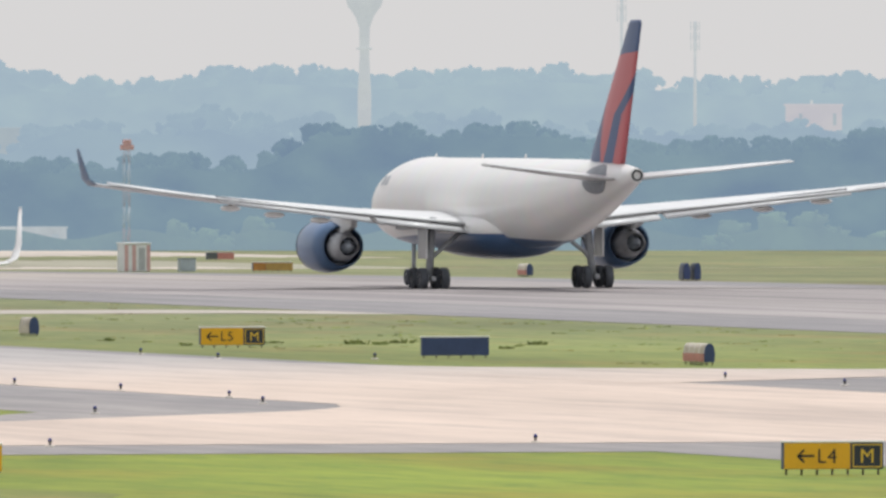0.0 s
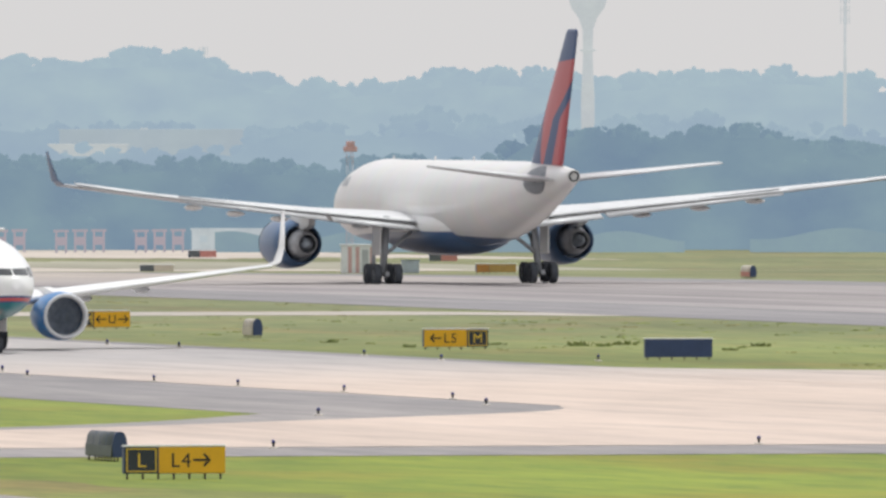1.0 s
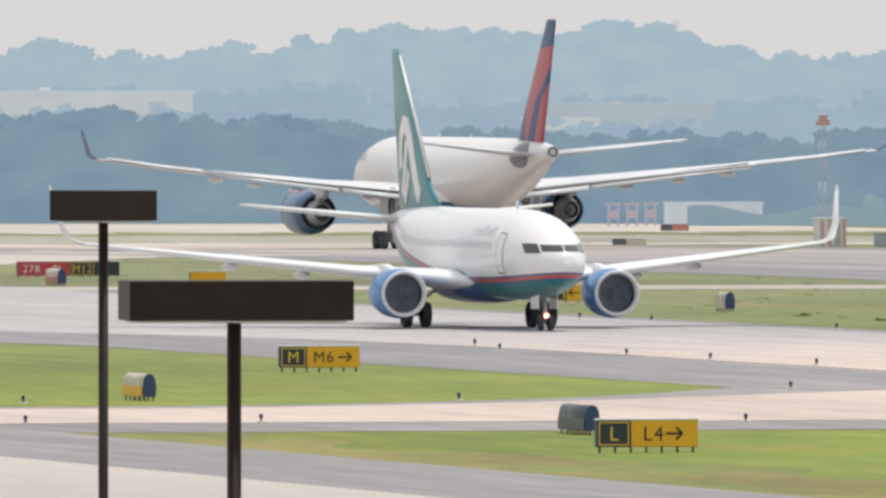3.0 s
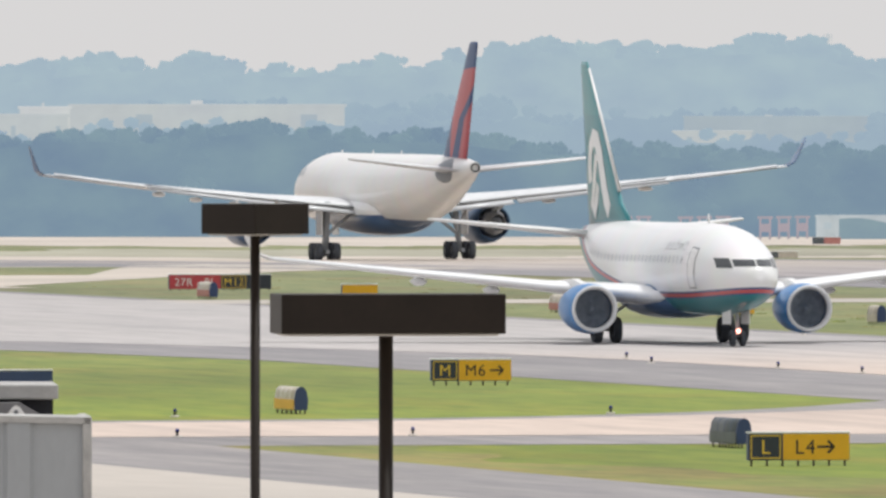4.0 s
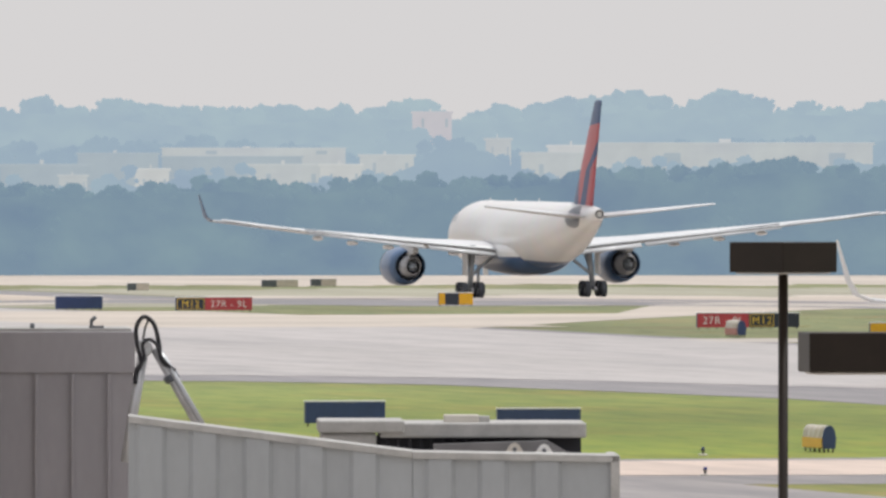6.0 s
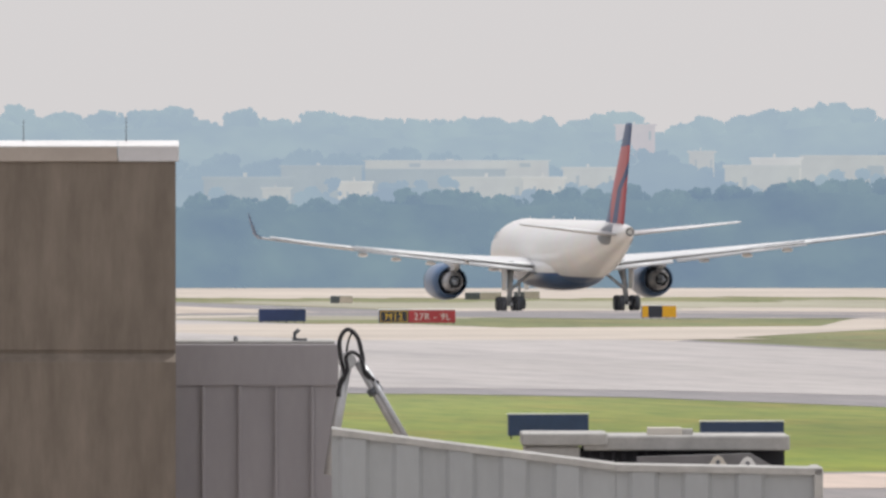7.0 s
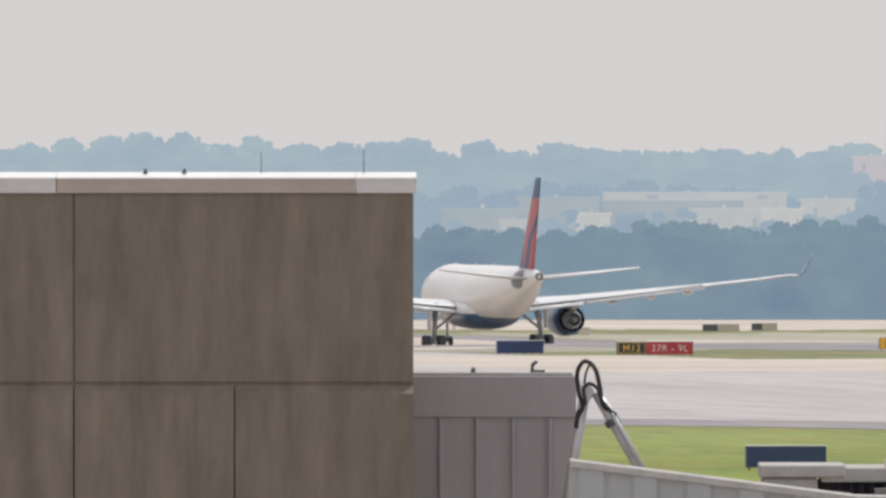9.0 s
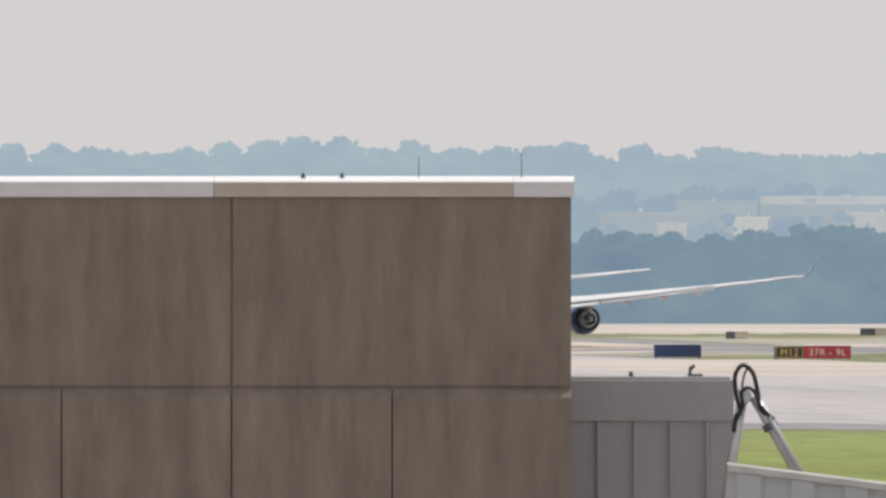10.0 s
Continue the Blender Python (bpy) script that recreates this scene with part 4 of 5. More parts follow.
sign(215.8, 817.0, [(2.02, Y_, "L5", LB, -1, -0.45, 0.22), (1.0, B_, "M", LY, 0, 0, 0)], "yellow and black taxiway sign reading L5 and M beside taxiway", legs=0.12)
sign(156.7, 682.8, [(1.04, B_, "M", LY, 0, 0, 0), (2.04, Y_, "M6", LB, 1, 0.44, -0.38)], "black and yellow taxiway sign reading M and M6 on grass")
u_sign = sign(219.0, 897.0, [(0.62, B_, "M", LY, 0, 0, 0), (1.85, Y_, "U", LB, -1, -0.55, 0.0)], "black and yellow taxiway sign reading U with two arrows", legs=0.1)
arrow(u_sign, 0.31 + 0.55, 0.1 + 0.395, 1, 0.5, -0.0155, LB)
sign(219.9, 1021.1, [(2.95, R_, "27R - 9L", LW, 0, 0, 0), (1.5, B_, "M12", LY, 0, 0, 0), (1.4, B_, "", LY, 0, 0, 0)], "red and black runway holding sign reading 27R - 9L and M12", legs=0.1, name="runway_sign")
sign(213.0, 1147.9, [(1.85, B_, "M12", LY, 0, 0, 0), (3.0, R_, "27R - 9L", LW, 0, 0, 0)], "black and red runway holding sign reading M12 and 27R - 9L", legs=0.1, name="runway_sign")
sign(246.5, 1238.7, [(0.45, Y_, "", LB, 0, 0, 0), (0.95, B_, "", LY, 0, 0, 0), (0.97, Y_, "", LB, 0, 0, 0)], "small yellow and black sign far down the field", legs=0.1)
sign(222.2, 995.5, [(2.0, Y_, "", LB, 0, 0, 0)], "low yellow sign in the grass", high=0.5, legs=0.08)
sign(360.5, 1353.0, [(1.0, mat("dull_orange_face", (0.42, 0.20, 0.05), 0.6, vary=0.15), "", LB, 0, 0, 0), (2.1, mat("dull_amber_face", (0.42, 0.27, 0.08), 0.6, vary=0.12), "", LB, 0, 0, 0)], "orange and yellow sign beyond the runway", high=0.62, legs=0.1)
for bx, by, w in ((216.2, 780.6, 3.02), (131.6, 682.4, 3.03), (135.0, 662.9, 3.08), (206.7, 1160.7, 3.0)):
    s = sign(bx, by, [(w, SIGN_BACK, "", LB, 0, 0, 0)], "dark blue-grey back of a taxiway sign with pale top", legs=0.11)


def side_sign(x, y, long, label, skin, lower=None, high=0.79, legs=0.13, thick=0.42):
    """A round-topped sign box set along the taxiway, so that its end and its long side show."""
    s = thing("taxiway_sign", pose(x, y, height(x, y)), label, "sign", "airfield signs")
    prof = [(-thick / 2, 0), (-thick / 2 - 0.03, high * 0.45)] + [(-(thick / 2) * math.cos(q), high * 0.62 + high * 0.38 * math.sin(q)) for q in (i * math.pi / 10 for i in range(11))] + [(thick / 2 + 0.03, high * 0.45), (thick / 2, 0)]
    part("housing", loft([[(px, yy, legs + pz) for px, pz in prof] for yy in (0.04, long)]), skin, s)
    part("end_cap", loft([[(px * 1.02, yy, legs + pz * 1.01) for px, pz in prof] for yy in (0.0, 0.05)]), SIGN_BACK, s, "dark rounded end cap")
    part("side_panel", box((-thick / 2 - 0.05, 0.06, legs + 0.02), (-thick / 2 - 0.028, long - 0.02, legs + high * 0.46), 0.004), lower or skin, s)
    k = max(4, round(long / 0.7))
    for i in range(k):
        ly = 0.1 + (long - 0.2) * i / (k - 1)
        part("rib", loft([[(px * 1.025, yy, legs + pz * 1.006) for px, pz in prof] for yy in (ly - 0.02, ly + 0.02)]), SIGN_BACK if lower is None else SIGN_TOP, s)
        for sx in (-1, 1):
            part("leg", tube((sx * thick * 0.36, ly, -0.1), (sx * thick * 0.36, ly, legs + 0.02), 0.03, seg=8), LEG, s)
    return s


PALE_SKIN = mat("pale_tan_panel", (0.56, 0.50, 0.42), 0.6, vary=0.12, scale=2, fine=14)
PINK_SKIN = mat("pinkish_red_panel", (0.50, 0.22, 0.19), 0.6, vary=0.15, scale=2, fine=14)
GREY_SKIN = mat("dark_grey_ribbed_metal", (0.11, 0.125, 0.135), 0.5, 0.3, vary=0.15, scale=2, fine=14)
# pale upper curve stands in for sky glare on a yellow box
side_sign(136.78, 622.0, 3.2, "round-topped yellow sign box with painted pale sky glare, standing on grass", PALE_SKIN, YELLOW)
side_sign(136.68, 558.0, 3.5, "dark grey ribbed round-topped sign box", GREY_SKIN)
side_sign(217.4, 860.0, 2.0, "round-topped pale sign box beside the taxiway", PALE_SKIN)
side_sign(220.4, 755.6, 3.2, "round-topped faded red sign box beside the taxiway", PALE_SKIN, PINK_SKIN)
side_sign(210.2, 977.7, 3.2, "round-topped red and white sign box in grass", PALE_SKIN, PINK_SKIN)
side_sign(214.0, 911.0, 3.0, "round-topped red and white sign box in grass", PALE_SKIN, PINK_SKIN)
side_sign(352.0, 1251.5, 2.4, "round-topped pinkish sign box beyond the runway", PALE_SKIN, PINK_SKIN)
for dx in (0.0, 0.75):
    side_sign(347.0 + dx, 1195.0, 1.2, "dark upright sign box beyond the runway", GREY_SKIN, high=1.1, thick=0.40)

# ---- taxiway edge lights ----
LIGHT_BASE = mat("dark_light_stem", (0.03, 0.03, 0.035), 0.6, vary=0.2)
LENS = mat("blue_lens", (0.02, 0.03, 0.22), 0.15, vary=0.1)
PAD = mat("pale_concrete_pad", (0.62, 0.58, 0.52), 0.9, vary=0.1)


def edge_light():
    a = thing("edge_light", pose(0, 0, -50), "small blue taxiway edge light on a dark stem", "light", "taxiway edge lights")
    part("pad", tube((0, 0, -0.08), (0, 0, 0.012), 0.15, seg=14), PAD, a)
    part("stem", tube((0, 0, 0.0), (0, 0, 0.12), 0.045, 0.035, 8), LIGHT_BASE, a)
    part("fitting", tube((0, 0, 0.11), (0, 0, 0.155), 0.07, 0.07, 10), LIGHT_BASE, a)
    part("lens", loft([[(r * math.cos(k * math.tau / 10), r * math.sin(k * math.tau / 10), z) for k in range(10)] for r, z in ((0.062, 0.155), (0.062, 0.20), (0.04, 0.23), (0.01, 0.24))]), LENS, a)
    return a


LIGHTS = [(146.5, 577.5), (163.6, 581), (164, 640), (178.6, 693), (175.6, 660.5), (205.8, 795), (205.1, 779), (209.5, 716), (208.8, 697), (178, 721),
          (178.3, 708.5), (178, 674.4), (203.8, 834.5), (204.6, 824), (176.5, 736.4), (211.5, 776.7), (178.7, 750), (147, 619.3), (131.3, 580.5), (131.2, 616.5), (123.4, 579.5)]
first = edge_light()
for i, (lx, ly) in enumerate(LIGHTS):
    m = pose(lx, ly, height(lx, ly) + 0.06)
    if i == 0:
        first.matrix_basis = m
    else:
        copy_thing(first, m)


# ---- by the terminal: building, boarding bridge, lamp posts ----
def stand(steps_x, d, z=0.0, turn=0.0):
    """A pose d metres from the viewer on a bearing; its x runs across the view, its y away."""
    az = (steps_x + 8110) / FOCAL
    return pose(d * math.sin(az), d * math.cos(az), z, 0, 0, -math.degrees(az) + turn)


def stained(name, colour, streaks):
    """Weathered concrete with rain streaks down the face."""
    m = mat(name, colour, 0.9, vary=0.10, scale=0.5, fine=9, bump=0.15, stretch=(1, 1, 0.35))
    n, l = m.node_tree.nodes, m.node_tree.links
    b = n["Principled BSDF"]
    src = b.inputs["Base Color"].links[0].from_socket
    tc = n.new("ShaderNodeTexCoord")
    mp = n.new("ShaderNodeMapping")
    mp.inputs["Scale"].default_value = (2.2, 2.2, 0.42)
    nz = n.new("ShaderNodeTexNoise")
    nz.inputs["Scale"].default_value, nz.inputs["Detail"].default_value, nz.inputs["Roughness"].default_value = 1.0, 6, 0.65
    rp = n.new("ShaderNodeValToRGB")
    rp.color_ramp.elements[0].position, rp.color_ramp.elements[1].position = 0.33, 0.70
    rp.color_ramp.elements[0].color, rp.color_ramp.elements[1].color = (*streaks, 1), (1.13, 1.12, 1.12, 1)
    mx = n.new("ShaderNodeMix")
    mx.data_type, mx.blend_type = "RGBA", "MULTIPLY"
    mx.inputs["Factor"].default_value = 1.0
    l.new(tc.outputs["Object"], mp.inputs["Vector"])
    l.new(mp.outputs[0], nz.inputs["Vector"])
    l.new(nz.outputs["Fac"], rp.inputs["Fac"])
    l.new(src, mx.inputs["A"])
    l.new(rp.outputs["Color"], mx.inputs["B"])
    l.new(mx.outputs["Result"], b.inputs["Base Color"])
    return m


PRECAST = stained("weathered_brown_concrete", (0.203, 0.170, 0.140), (0.74, 0.73, 0.72))
COPING = mat("grey_metal_coping", (0.40, 0.35, 0.31), 0.45, 0.2, vary=0.06, scale=1.5, fine=12)
COPING_NEW = mat("pale_metal_coping", (0.56, 0.55, 0.56), 0.4, 0.2, vary=0.06, scale=1.5, fine=12)
CAP_PALE = mat("bright_metal_cap", (0.78, 0.77, 0.76), 0.4, 0.1, vary=0.05, scale=1.5, fine=10)
ROOF = mat("pale_roof_membrane", (0.70, 0.68, 0.66), 0.8, vary=0.08)
BRIDGE_GREY = mat("violet_grey_bridge_paint", (0.34, 0.32, 0.335), 0.55, vary=0.07, scale=0.8, fine=10, stretch=(1, 1, 0.3))
TUNNEL_GREY = mat("pale_grey_tunnel_paint", (0.352, 0.366, 0.378), 0.5, vary=0.07, scale=0.8, fine=9, stretch=(1, 1, 0.4))
TRIM_GREY = mat("worn_pale_trim", (0.40, 0.39, 0.375), 0.55, vary=0.14, scale=2.5, fine=14)
BELLOWS = mat("black_bellows", (0.022, 0.022, 0.028), 0.8, vary=0.2, scale=3)
BRONZE = mat("dark_bronze_paint", (0.020, 0.014, 0.010), 0.5, vary=0.15, scale=3, fine=25)
BRONZE.node_tree.nodes["Principled BSDF"].inputs["Specular IOR Level"].default_value = 0.2
BOOM = mat("galvanised_boom", (0.52, 0.52, 0.53), 0.4, 0.4, vary=0.12, scale=3, fine=18)
HOSE = mat("black_hose", (0.018, 0.017, 0.022), 0.6, vary=0.2, scale=8)

bld = thing("concourse_building", stand(-2482, 296), "brown precast concrete concourse building with metal roof coping", "building")
part("core_wall", box((-16.0, 0.035, 0), (-0.02, 14.0, 10.60)), PRECAST, bld)
part("roof", box((-15.9, 0.3, 10.60), (-0.1, 13.9, 10.68)), ROOF, bld)
for row, (z0, z1, cuts) in enumerate(((7.60, 10.60, (-16, -10.8, -5.4, 0)), (3.95, 7.52, (-16, -13.5, -10.8, -8.1, -5.4, -2.85, 0)), (0.0, 3.87, (-16, -10.8, -5.4, 0)))):
    for x0, x1 in zip(cuts, cuts[1:]):
        if row:
            part("wall_panel", loft([[(x, y, z) for y, z in ((-0.14, z0), (-0.14, z1 - 0.10), (0.05, z1 + 0.045), (0.17, z1 + 0.045), (0.17, z0))] for x in (x0 + 0.012, x1 - 0.012)], smooth=False), PRECAST, bld)
        else:
            part("wall_panel", box((x0 + 0.012, 0.0, z0), (x1 - 0.012, 0.17, z1), 0.012), PRECAST, bld)
for x0, x1, m_ in ((-16.1, -11.2, COPING), (-11.2, -5.68, COPING_NEW), (-5.68, -0.93, COPING), (-0.93, 0.04, COPING_NEW)):
    part("roof_coping", box((x0 + 0.004, -0.05, 10.60), (x1 - 0.004, 0.42, 10.835), 0.012), m_, bld)
    part("coping_cap", loft([[(x, y, z) for y, z in ((-0.055, 10.832), (-0.05, 10.85), (0.40, 10.935), (0.42, 10.80))] for x in (x0 + 0.004, x1 - 0.004)], smooth=False), CAP_PALE, bld, "bright sloping metal cap")
part("roof_coping", box((-0.40, 0.425, 10.60), (0.04, 14.05, 10.90), 0.012), COPING_NEW, bld)
for x, h in ((-2.43, 0.40), (-0.80, 0.46)):
    part("lightning_rod", tube((x, 0.3, 10.8), (x, 0.3, 10.86 + h), 0.010, 0.006, 8), DARK, bld)
for x in (-4.27, -3.65):
    k_ = part("roof_beacon", tube((x, 0.25, 10.8), (x, 0.25, 10.93), 0.05, 0.04, 10), DARK, bld, "small roof beacon")
    part("beacon_lens", tube((x, 0.25, 10.93), (x, 0.25, 10.99), 0.035, 0.015, 10), TYRE, k_)

rot = thing("boarding_bridge_rotunda", stand(-2482, 299), "violet-grey ribbed metal boarding bridge rotunda beside concrete building", "boarding bridge")
part("wall", box((-1.5, 0.05, 2.9), (2.57, 3.8, 7.02)), BRIDGE_GREY, rot)
part("header", box((-1.5, 0.0, 7.0), (2.60, 3.85, 7.67), 0.02), BRIDGE_GREY, rot, "plain header band")
part("roof", box((-1.5, 0.1, 7.67), (2.54, 3.75, 7.72), 0.01), TRIM_GREY, rot)
for i in range(6):
    part("rib", box((0.43 + (i - 2) * 0.583 - 0.028, -0.03, 2.95), (0.43 + (i - 2) * 0.583 + 0.028, 0.06, 6.99), 0.01), BRIDGE_GREY, rot)
part("column", tube((0.5, 2, 0), (0.5, 2, 2.95), 0.4, seg=20), BRIDGE_GREY, rot)
bm = bmesh.new()
box_into(bm, (1.86, 0.4, 7.72), (2.10, 0.55, 7.76))
tube_into(bm, (1.9, 0.47, 7.75), (1.9, 0.47, 7.86), 0.025, seg=8)
tube_into(bm, (1.9, 0.47, 7.84), (1.97, 0.47, 7.90), 0.03, seg=8)
part("roof_bracket", bm, DARK, rot)
part("roof_lamp", tube((0.95, 0.4, 7.72), (0.95, 0.4, 7.80), 0.04, 0.03, 8), DARK, rot)


def pipe(points, r, seg=8):
    """A bent hose through points, smoothed."""
    pts = [Vector(p) for p in points]
    fine = []
    for i in range(len(pts) - 1):
        p0, p1, p2, p3 = pts[max(0, i - 1)], pts[i], pts[i + 1], pts[min(len(pts) - 1, i + 2)]
        for k in range(6):
            u = k / 6
            fine.append(0.5 * (2 * p1 + (p2 - p0) * u + (2 * p0 - 5 * p1 + 4 * p2 - p3) * u * u + (3 * p1 - p0 - 3 * p2 + p3) * u ** 3))
    fine.append(pts[-1])
    rings = []
    for i, p in enumerate(fine):
        d = (fine[min(i + 1, len(fine) - 1)] - fine[max(i - 1, 0)]).normalized()
        a = d.cross(Vector((0, 1, 0))).normalized()
        b = d.cross(a)
        rings.append([p + a * r * math.cos(q) + b * r * math.sin(q) for q in (j * math.tau / seg for j in range(seg))])
    return loft(rings)


hb = thing("hose_boom", stand(-2182, 297.5), "galvanised boom arms with looped black hoses beside the bridge", "hose boom")
part("base", tube((0.55, 0.2, 0), (0.55, 0.2, 5.0), 0.16, seg=16), BOOM, hb)
part("lower_arm", tube((0.98, 0.1, 6.05), (0.20, 0.1, 7.42), 0.085, seg=14), BOOM, hb)
part("lower_arm", tube((1.06, 0.0, 6.02), (0.34, 0.0, 7.27), 0.045, seg=12), STEEL, hb)
part("clamp", tube((0.43, 0.1, 7.0), (0.49, 0.1, 6.9), 0.125, seg=14), DARK, hb)
part("upper_arm", tube((-0.28, 0.1, 5.6), (0.02, 0.1, 7.42), 0.075, 0.085, 14), BOOM, hb)
part("elbow", lathe_y([(-0.12, 0.12), (-0.1, 0.14), (0.1, 0.14), (0.12, 0.12)], 0.02, 0.1, 7.42), BOOM, hb)
part("hose", pipe([(-0.12, 0.0, 6.85), (-0.10, 0.0, 7.02), (-0.02, 0.0, 7.2), (-0.08, 0.0, 7.45), (-0.10, 0.0, 7.75), (0.02, 0.0, 7.92), (0.18, 0.0, 7.80), (0.26, 0.0, 7.5), (0.31, 0.0, 7.22), (0.52, 0.0, 7.06)], 0.035), HOSE, hb)
part("hose", pipe([(-0.13, -0.06, 6.9), (-0.09, -0.06, 7.1), (0.02, -0.06, 7.25), (0.0, -0.06, 7.48), (0.10, -0.06, 7.56), (0.22, -0.06, 7.48), (0.30, -0.06, 7.28), (0.46, -0.06, 7.1)], 0.028), HOSE, hb)
part("hose", pipe([(-0.02, 0.05, 7.3), (0.03, 0.05, 7.7), (0.09, 0.05, 7.86)], 0.018), HOSE, hb)

tun = thing("boarding_bridge_tunnel", stand(-2198, 290), "pale grey ribbed boarding bridge tunnel sloping to the apron", "boarding bridge")


def tunnel(name, x0, x1, z0, z1, y0, tall, n_off):
    rise = (z1 - z0) / (x1 - x0)
    body = part(name, loft([[(x, y, z0 + (x - x0) * rise + dz) for y, dz in ((y0, 0), (y0 + 3.0, 0), (y0 + 3.0, -tall), (y0, -tall))] for x in (x0, x1)], smooth=False), TUNNEL_GREY, tun)
    part("top_trim", loft([[(x, y, z0 + (x - x0) * rise + dz) for y, dz in ((y0 - 0.10, 0.03), (y0 + 0.3, 0.06), (y0 + 0.3, -0.06), (y0 - 0.10, -0.07))] for x in (x0, x1)], smooth=False), TRIM_GREY, body, "worn pale top rail")
    x = x0 + n_off
    while x < x1 - 0.3:
        zt = z0 + (x - x0) * rise - 0.075
        part("rib", loft([[(x + dx, y0 + dy, zt + rise * dx - h) for dx, dy in ((-0.24, 0.0), (-0.17, -0.075), (0.17, -0.075), (0.24, 0.0))] for h in (0.0, tall - 0.15)], smooth=False), TUNNEL_GREY, body)
        x += 0.83
    return body


tunnel("tunnel_inner", -0.08, 4.34, 6.42, 5.865, 0.0, 2.7, 0.35)
seg_b = tunnel("tunnel_outer", 4.345, 7.54, 5.86, 5.80, -0.02, 2.75, 0.42)
part("end_frame", box((7.42, -0.12, 3.1), (7.56, 3.1, 5.84), 0.02), TRIM_GREY, seg_b)
for x in (5.8, 6.8):
    part("support_leg", tube((x, 1.5, 0), (x, 1.5, 3.1), 0.14, seg=14), BRIDGE_GREY, tun)
part("support_leg", tube((0.6, 1.5, 0), (0.6, 1.5, 3.9), 0.25, seg=14), BRIDGE_GREY, tun)

cab = thing("boarding_bridge_cab", stand(-2198, 303), "boarding bridge cab with pale roof and black folded bellows", "boarding bridge")
part("roof", box((4.0, 0.0, 5.90), (7.36, 3.4, 6.14), 0.03), TRIM_GREY, cab, "pale weathered roof slab")
part("roof", box((3.0, -0.1, 5.98), (4.4, 3.0, 6.18), 0.03), TRIM_GREY, cab)
part("side_wall", box((3.05, 0.0, 3.2), (3.95, 3.0, 5.97), 0.04), TRIM_GREY, cab)
part("bellows", box((3.96, 0.25, 3.2), (7.28, 3.2, 5.90)), BELLOWS, cab, "black folded bellows")
for i in range(8):
    part("bellows_fold", box((4.1 + i * 0.18, 0.14, 3.3), (4.16 + i * 0.18, 0.26, 5.88), 0.01), BELLOWS, cab)
part("canopy", loft([[(4.87 + 0.0, y, 5.80), (6.72, y, 5.86), (7.25, y, 5.55), (7.25, y, 4.4), (4.87, y, 4.6)] for y in (-0.5, 0.12)], smooth=False), mat("grey_canopy_cloth", (0.19, 0.185, 0.19), 0.9, vary=0.12, scale=2, fine=12), cab, "sagging grey canopy")
part("roof_box", box((5.06, 0.6, 6.13), (5.62, 1.4, 6.26), 0.01), PAD, cab, "small beige roof unit")
part("roof_box", box((5.62, 0.7, 6.13), (5.80, 1.3, 6.24), 0.01), TRIM_GREY, cab)
part("floor", box((3.0, 0.0, 3.0), (7.36, 3.4, 3.2)), BRIDGE_GREY, cab)
for x in (3.6, 6.8):
    part("support_leg", tube((x, 1.5, 0), (x, 1.5, 3.05), 0.12, seg=12), BRIDGE_GREY, cab)
for x, z, m_ in ((6.18, 5.60, PAD), (6.66, 5.58, WHITE_PAINT)):
    prof = [(-0.24, 0.0), (-0.16, 0.06), (-0.07, 0.20), (0.0, 0.235), (0.07, 0.20), (0.16, 0.06), (0.24, 0.0)]
    lug = part("lifting_lug", loft([[(x + px, y, z + pz) for px, pz in prof] for y in (-0.62, -0.56)], smooth=False), m_, cab, "pale lifting lug with a hole")
    part("lug_hole", lathe_y([(-0.005, 0.035), (0.03, 0.035)], x, -0.645, z + 0.12, 12), DARK, lug)


def lamp_post(m, label, long, deep, tall, z_top, pole_r, turn, off):
    a = thing("lamp_post", m, label, "lamp post", "lamp posts")
    part("pole", tube((0, 0, 0), (0, 0, z_top - tall + 0.01), pole_r * 1.05, pole_r * 0.95, 20), BRONZE, a)
    head = part("lamp_head", box((-long / 2 + off, -deep / 2, z_top - tall), (long / 2 + off, deep / 2, z_top), 0.008), BRONZE, a, "dark bronze box lamp head")
    part("lens_frame", box((-long / 2 + off + 0.04, -deep / 2 + 0.04, z_top - tall - 0.012), (long / 2 + off - 0.04, deep / 2 - 0.04, z_top - tall + 0.002)), PAD, head)
    part("base_plate", box((-0.18, -0.18, 0.0), (0.18, 0.18, 0.05), 0.01), BRONZE, a)
    head.rotation_euler = (0, 0, radians(turn))
    return a


lamp_post(stand(845 - 1662, 110), "dark bronze lamp post with long rectangular box head", 1.33, 0.62, 0.235, 9.645, 0.044, 6.8, 0.01)
lamp_post(stand(613.5 - 1662, 150), "dark bronze lamp post with square box head", 0.615, 0.615, 0.245, 9.95, 0.041, 45, 0.0)


# ---- far things ----
def far_place(steps_x, d):
    az = (steps_x + 8110) / FOCAL
    return pose(d * math.sin(az), d * math.cos(az), 0, 0, 0, -math.degrees(az))


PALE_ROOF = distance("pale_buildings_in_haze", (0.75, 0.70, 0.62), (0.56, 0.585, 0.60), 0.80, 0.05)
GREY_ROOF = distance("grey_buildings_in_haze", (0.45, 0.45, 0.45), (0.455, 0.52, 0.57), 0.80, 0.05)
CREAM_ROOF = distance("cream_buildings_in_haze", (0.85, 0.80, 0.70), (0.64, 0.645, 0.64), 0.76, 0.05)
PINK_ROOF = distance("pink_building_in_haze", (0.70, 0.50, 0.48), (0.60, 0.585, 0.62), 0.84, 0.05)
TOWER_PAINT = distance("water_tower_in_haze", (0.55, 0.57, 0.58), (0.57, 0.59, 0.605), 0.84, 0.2)


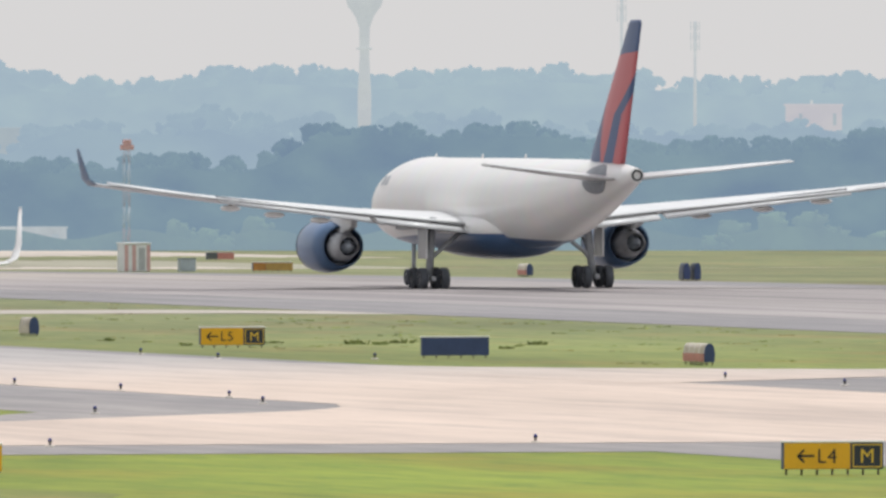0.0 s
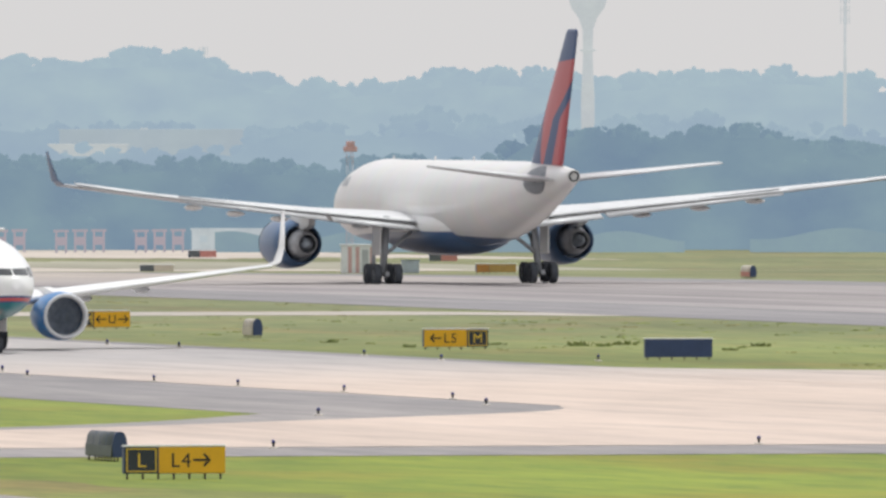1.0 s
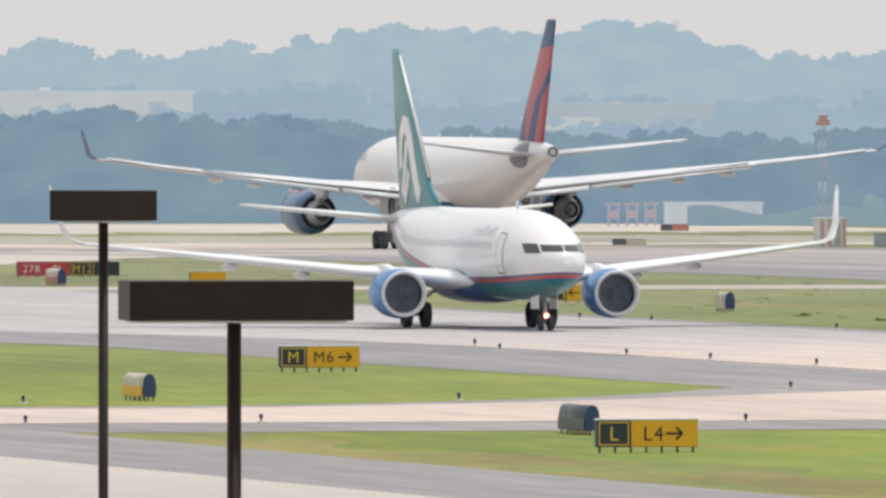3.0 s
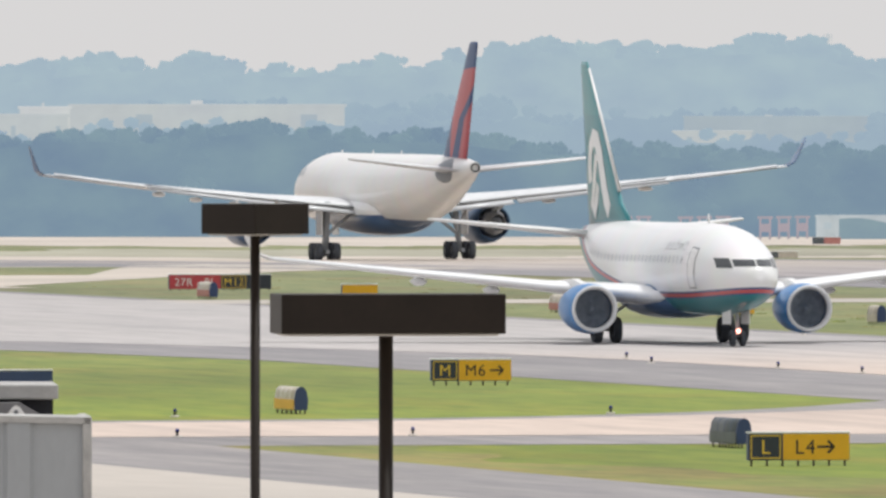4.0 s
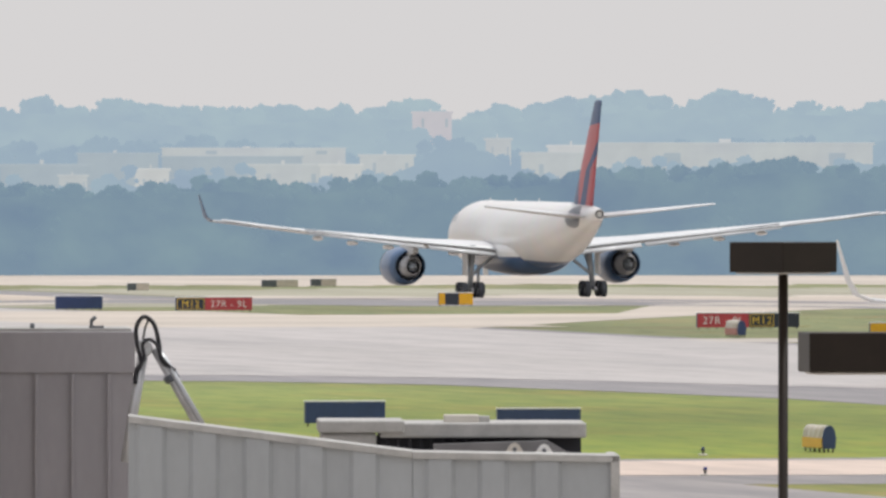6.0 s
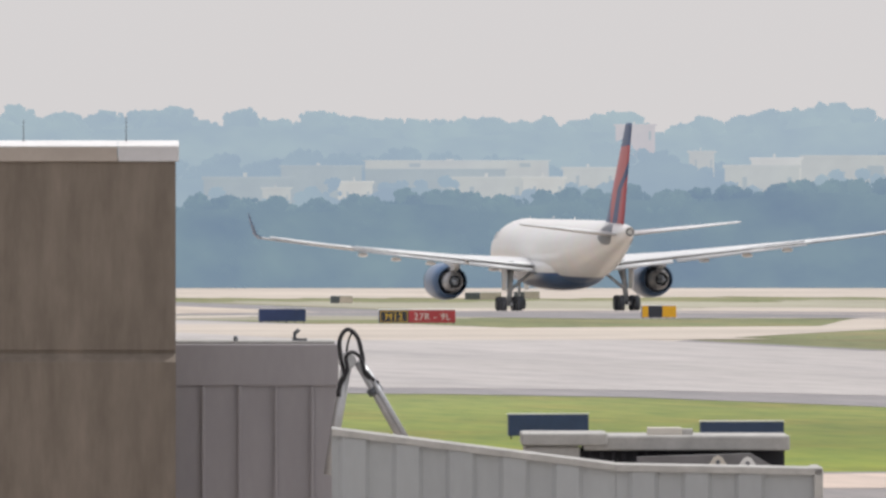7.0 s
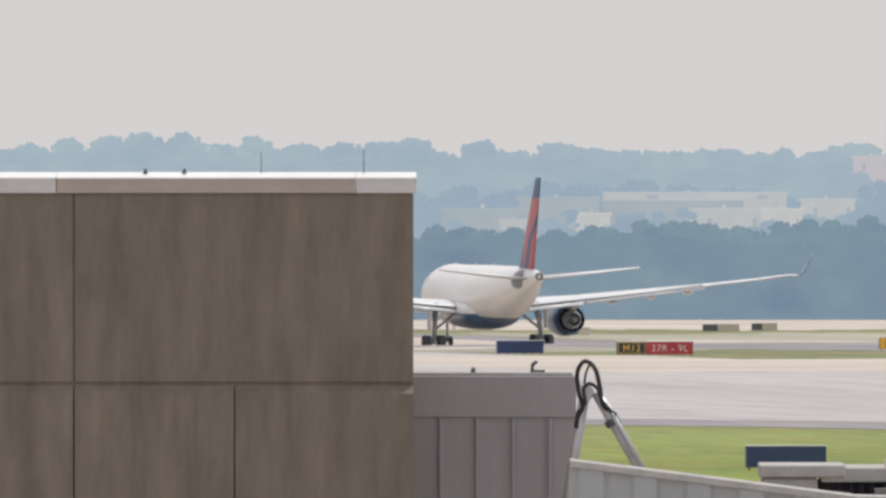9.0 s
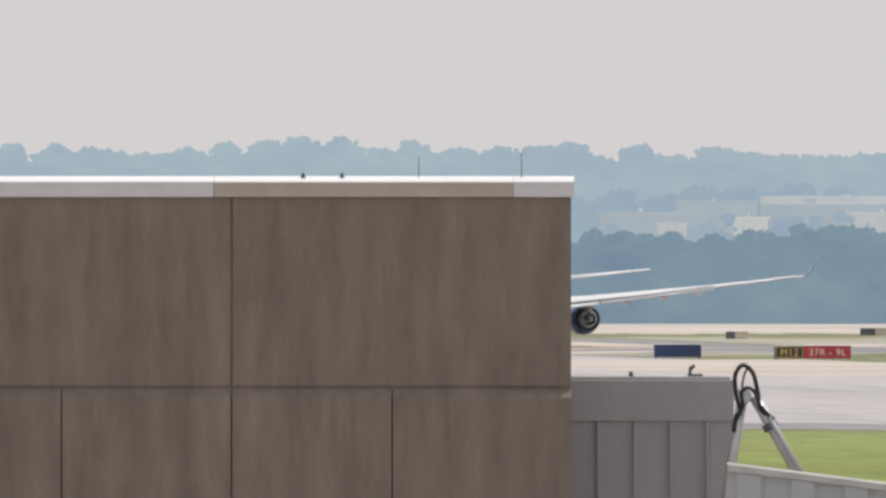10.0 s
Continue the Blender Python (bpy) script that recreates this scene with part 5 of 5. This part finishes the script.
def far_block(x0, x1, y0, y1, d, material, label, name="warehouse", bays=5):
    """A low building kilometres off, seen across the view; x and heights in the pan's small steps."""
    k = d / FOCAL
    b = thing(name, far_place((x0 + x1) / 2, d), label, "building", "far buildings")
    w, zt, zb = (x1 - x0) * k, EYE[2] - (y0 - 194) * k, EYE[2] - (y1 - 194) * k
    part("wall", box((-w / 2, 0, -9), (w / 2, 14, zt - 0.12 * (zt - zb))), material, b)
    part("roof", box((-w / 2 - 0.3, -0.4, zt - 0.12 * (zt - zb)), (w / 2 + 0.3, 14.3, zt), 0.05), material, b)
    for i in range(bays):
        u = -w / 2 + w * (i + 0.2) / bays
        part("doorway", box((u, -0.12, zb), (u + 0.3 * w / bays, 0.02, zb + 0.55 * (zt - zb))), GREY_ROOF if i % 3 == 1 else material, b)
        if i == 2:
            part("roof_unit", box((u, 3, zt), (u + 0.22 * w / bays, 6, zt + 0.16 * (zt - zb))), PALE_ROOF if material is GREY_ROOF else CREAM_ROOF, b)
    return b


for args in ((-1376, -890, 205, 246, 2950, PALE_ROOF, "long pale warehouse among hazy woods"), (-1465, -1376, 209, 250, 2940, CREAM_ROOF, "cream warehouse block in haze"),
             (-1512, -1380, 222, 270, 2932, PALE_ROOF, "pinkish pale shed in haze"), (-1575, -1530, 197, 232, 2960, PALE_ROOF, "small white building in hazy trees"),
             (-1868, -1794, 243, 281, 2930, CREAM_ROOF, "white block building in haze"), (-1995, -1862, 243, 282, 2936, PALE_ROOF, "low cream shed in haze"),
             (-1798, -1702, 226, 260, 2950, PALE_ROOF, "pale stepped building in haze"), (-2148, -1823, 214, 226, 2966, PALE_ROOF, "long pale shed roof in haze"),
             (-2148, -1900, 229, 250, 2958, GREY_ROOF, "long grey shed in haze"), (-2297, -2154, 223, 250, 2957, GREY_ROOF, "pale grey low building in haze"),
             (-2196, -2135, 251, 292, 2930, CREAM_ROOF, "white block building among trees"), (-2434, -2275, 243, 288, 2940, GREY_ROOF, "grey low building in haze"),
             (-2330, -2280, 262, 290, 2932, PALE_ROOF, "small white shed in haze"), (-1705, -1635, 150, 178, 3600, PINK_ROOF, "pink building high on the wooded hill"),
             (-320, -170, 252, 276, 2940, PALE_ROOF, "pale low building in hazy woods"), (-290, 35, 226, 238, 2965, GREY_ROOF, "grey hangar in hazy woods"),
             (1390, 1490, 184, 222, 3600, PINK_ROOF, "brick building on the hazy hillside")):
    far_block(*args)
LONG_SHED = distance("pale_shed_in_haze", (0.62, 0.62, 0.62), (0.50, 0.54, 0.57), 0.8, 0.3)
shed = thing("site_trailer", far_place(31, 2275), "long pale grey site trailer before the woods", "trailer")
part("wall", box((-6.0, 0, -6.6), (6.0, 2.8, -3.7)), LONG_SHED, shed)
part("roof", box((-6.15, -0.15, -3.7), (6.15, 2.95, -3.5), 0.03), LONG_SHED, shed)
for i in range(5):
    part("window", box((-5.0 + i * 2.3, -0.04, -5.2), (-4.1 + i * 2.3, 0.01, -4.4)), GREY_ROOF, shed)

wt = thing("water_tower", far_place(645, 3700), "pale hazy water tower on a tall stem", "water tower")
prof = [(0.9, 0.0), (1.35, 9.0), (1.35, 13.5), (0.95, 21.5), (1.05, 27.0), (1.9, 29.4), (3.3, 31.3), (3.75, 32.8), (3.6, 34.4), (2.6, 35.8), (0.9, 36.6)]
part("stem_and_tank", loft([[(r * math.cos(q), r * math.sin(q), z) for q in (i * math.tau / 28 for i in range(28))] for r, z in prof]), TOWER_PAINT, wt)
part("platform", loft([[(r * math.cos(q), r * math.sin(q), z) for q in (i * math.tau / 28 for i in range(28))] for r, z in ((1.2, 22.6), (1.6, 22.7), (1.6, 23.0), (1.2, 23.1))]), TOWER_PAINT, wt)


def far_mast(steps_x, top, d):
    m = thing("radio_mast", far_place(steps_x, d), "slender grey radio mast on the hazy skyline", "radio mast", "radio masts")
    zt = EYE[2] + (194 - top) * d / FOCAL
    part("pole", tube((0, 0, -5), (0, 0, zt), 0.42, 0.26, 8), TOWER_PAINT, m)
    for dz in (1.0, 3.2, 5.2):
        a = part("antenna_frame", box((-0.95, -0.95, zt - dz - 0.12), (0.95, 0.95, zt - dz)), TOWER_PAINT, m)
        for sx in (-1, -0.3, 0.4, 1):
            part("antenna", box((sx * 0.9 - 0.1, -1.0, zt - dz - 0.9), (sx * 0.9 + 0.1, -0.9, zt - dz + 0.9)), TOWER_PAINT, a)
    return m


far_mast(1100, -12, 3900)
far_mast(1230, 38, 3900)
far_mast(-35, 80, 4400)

# glide-path mast and its hut
# the red and the hut door are paled: distance haze put into their colours
ORANGE = mat("orange_red_paint_paled_for_haze", (0.58, 0.37, 0.36), 0.6, vary=0.1, scale=2)
OFFWHITE = mat("off_white_paint", (0.74, 0.75, 0.76), 0.6, vary=0.08, scale=2)
gm = thing("antenna_mast", pose(357.4, 1385, height(357.4, 1385)), "red and white lattice antenna mast beyond the runway", "antenna mast")
for i in range(6):
    sec = bmesh.new()
    for sx in (-0.22, 0.22):
        for sy in (-0.22, 0.22):
            tube_into(sec, (sx, sy, i * 1.65), (sx, sy, i * 1.65 + 1.65), 0.013, seg=6)
        tube_into(sec, (sx, -0.22, i * 1.65), (-sx, -0.22, i * 1.65 + 1.65), 0.009, seg=6)
    part("mast_section", sec, ORANGE if i % 2 else OFFWHITE, gm)
part("antenna", box((-0.5, -0.4, 9.3), (0.5, 0.1, 9.7), 0.04), ORANGE, gm)
part("antenna", box((-0.3, -0.4, 9.7), (0.3, 0.1, 10.1), 0.04), ORANGE, gm)
hut = thing("equipment_hut", pose(354.9, 1372, height(354.9, 1372)), "red and white striped equipment hut on grass", "hut")
part("wall", box((-1.0, 0, 0), (1.0, 2.2, 2.1), 0.03), OFFWHITE, hut)
for x in (-0.95, -0.35, 0.78):
    part("stripe", box((x - 0.05, -0.012, 0.05), (x + 0.24, -0.002, 2.0)), ORANGE, hut)
part("roof", box((-1.08, -0.08, 2.1), (1.08, 2.3, 2.2), 0.02), OFFWHITE, hut)
part("door", box((0.1, -0.02, 0.1), (0.6, -0.002, 1.8)), GEAR_GREY, hut)
bx_ = thing("equipment_cabinet", pose(358.9, 1372, height(358.9, 1372)), "dark grey equipment cabinet beside the hut", "cabinet")
part("body", box((-0.6, 0, 0.0), (0.6, 0.9, 0.95), 0.03), EXHAUST, bx_)
part("lid", box((-0.64, -0.04, 0.95), (0.64, 0.94, 1.0), 0.01), SIGN_BACK, bx_)

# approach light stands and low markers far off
# a glowing haze colour makes up most of the frames' red
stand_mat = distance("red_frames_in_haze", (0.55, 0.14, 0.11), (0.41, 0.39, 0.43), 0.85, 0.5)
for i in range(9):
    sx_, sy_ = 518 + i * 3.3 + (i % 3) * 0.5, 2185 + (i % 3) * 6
    s_ = thing("light_stand", pose(sx_, sy_, height(sx_, sy_)), "red frame light stand in far grass, paled with haze", "light stand", "light stands")
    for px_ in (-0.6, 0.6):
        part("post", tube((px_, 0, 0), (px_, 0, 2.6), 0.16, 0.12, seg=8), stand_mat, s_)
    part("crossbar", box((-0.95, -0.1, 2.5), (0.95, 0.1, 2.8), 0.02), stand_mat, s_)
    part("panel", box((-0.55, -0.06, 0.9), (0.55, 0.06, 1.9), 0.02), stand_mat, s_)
# red boxes take the pink panel here: haze put into their colour
for x, y, w, m_ in ((386, 2040, 4.1, PALE_SKIN), (394, 2056, 2.9, PALE_SKIN), (330, 1960, 3.4, PALE_SKIN), (530, 2012, 3.2, PINK_SKIN), (521, 2087, 3.3, PINK_SKIN), (300 + 60, 1985, 2.4, PALE_SKIN), (420, 1700, 3.2, PALE_SKIN)):
    sign(x, y, [(w * 0.4, GREY_SKIN, "", LB, 0, 0, 0), (w * 0.6, m_, "", LB, 0, 0, 0)], "far-off airfield marker box near the woods", high=0.75, legs=0.1)


def motions():
    """The wide jet's take-off roll along the runway, and the other jet's taxiing towards the viewer."""
    roll = [(0, 1098.9), (0.5, 1130.3), (1, 1166.1), (1.5, 1197.9), (2, 1234.7), (2.5, 1266.9), (4, 1375.3), (4.5, 1410.0), (5, 1449.5), (5.5, 1485.9), (6, 1526.0), (7.5, 1640.7), (8, 1684.1), (8.5, 1721.4), (9, 1763.6), (9.5, 1803.2), (10, 1845.0)]
    rows = []
    for t, y in roll:
        gear = height(316, y + 29) + 0.032 + 0.35
        rows.append((t, pose(316, y + 63.7, gear, -0.6, 0, 90)))
    walk(big_jet, rows)
    walk(small_jet, [(t, pose(192.2, 793.0 - 7.4 * (t - 2.5), 0.026, 0, 0, -90)) for t in (0, 2, 4, 6, 8, 10)])


motions()
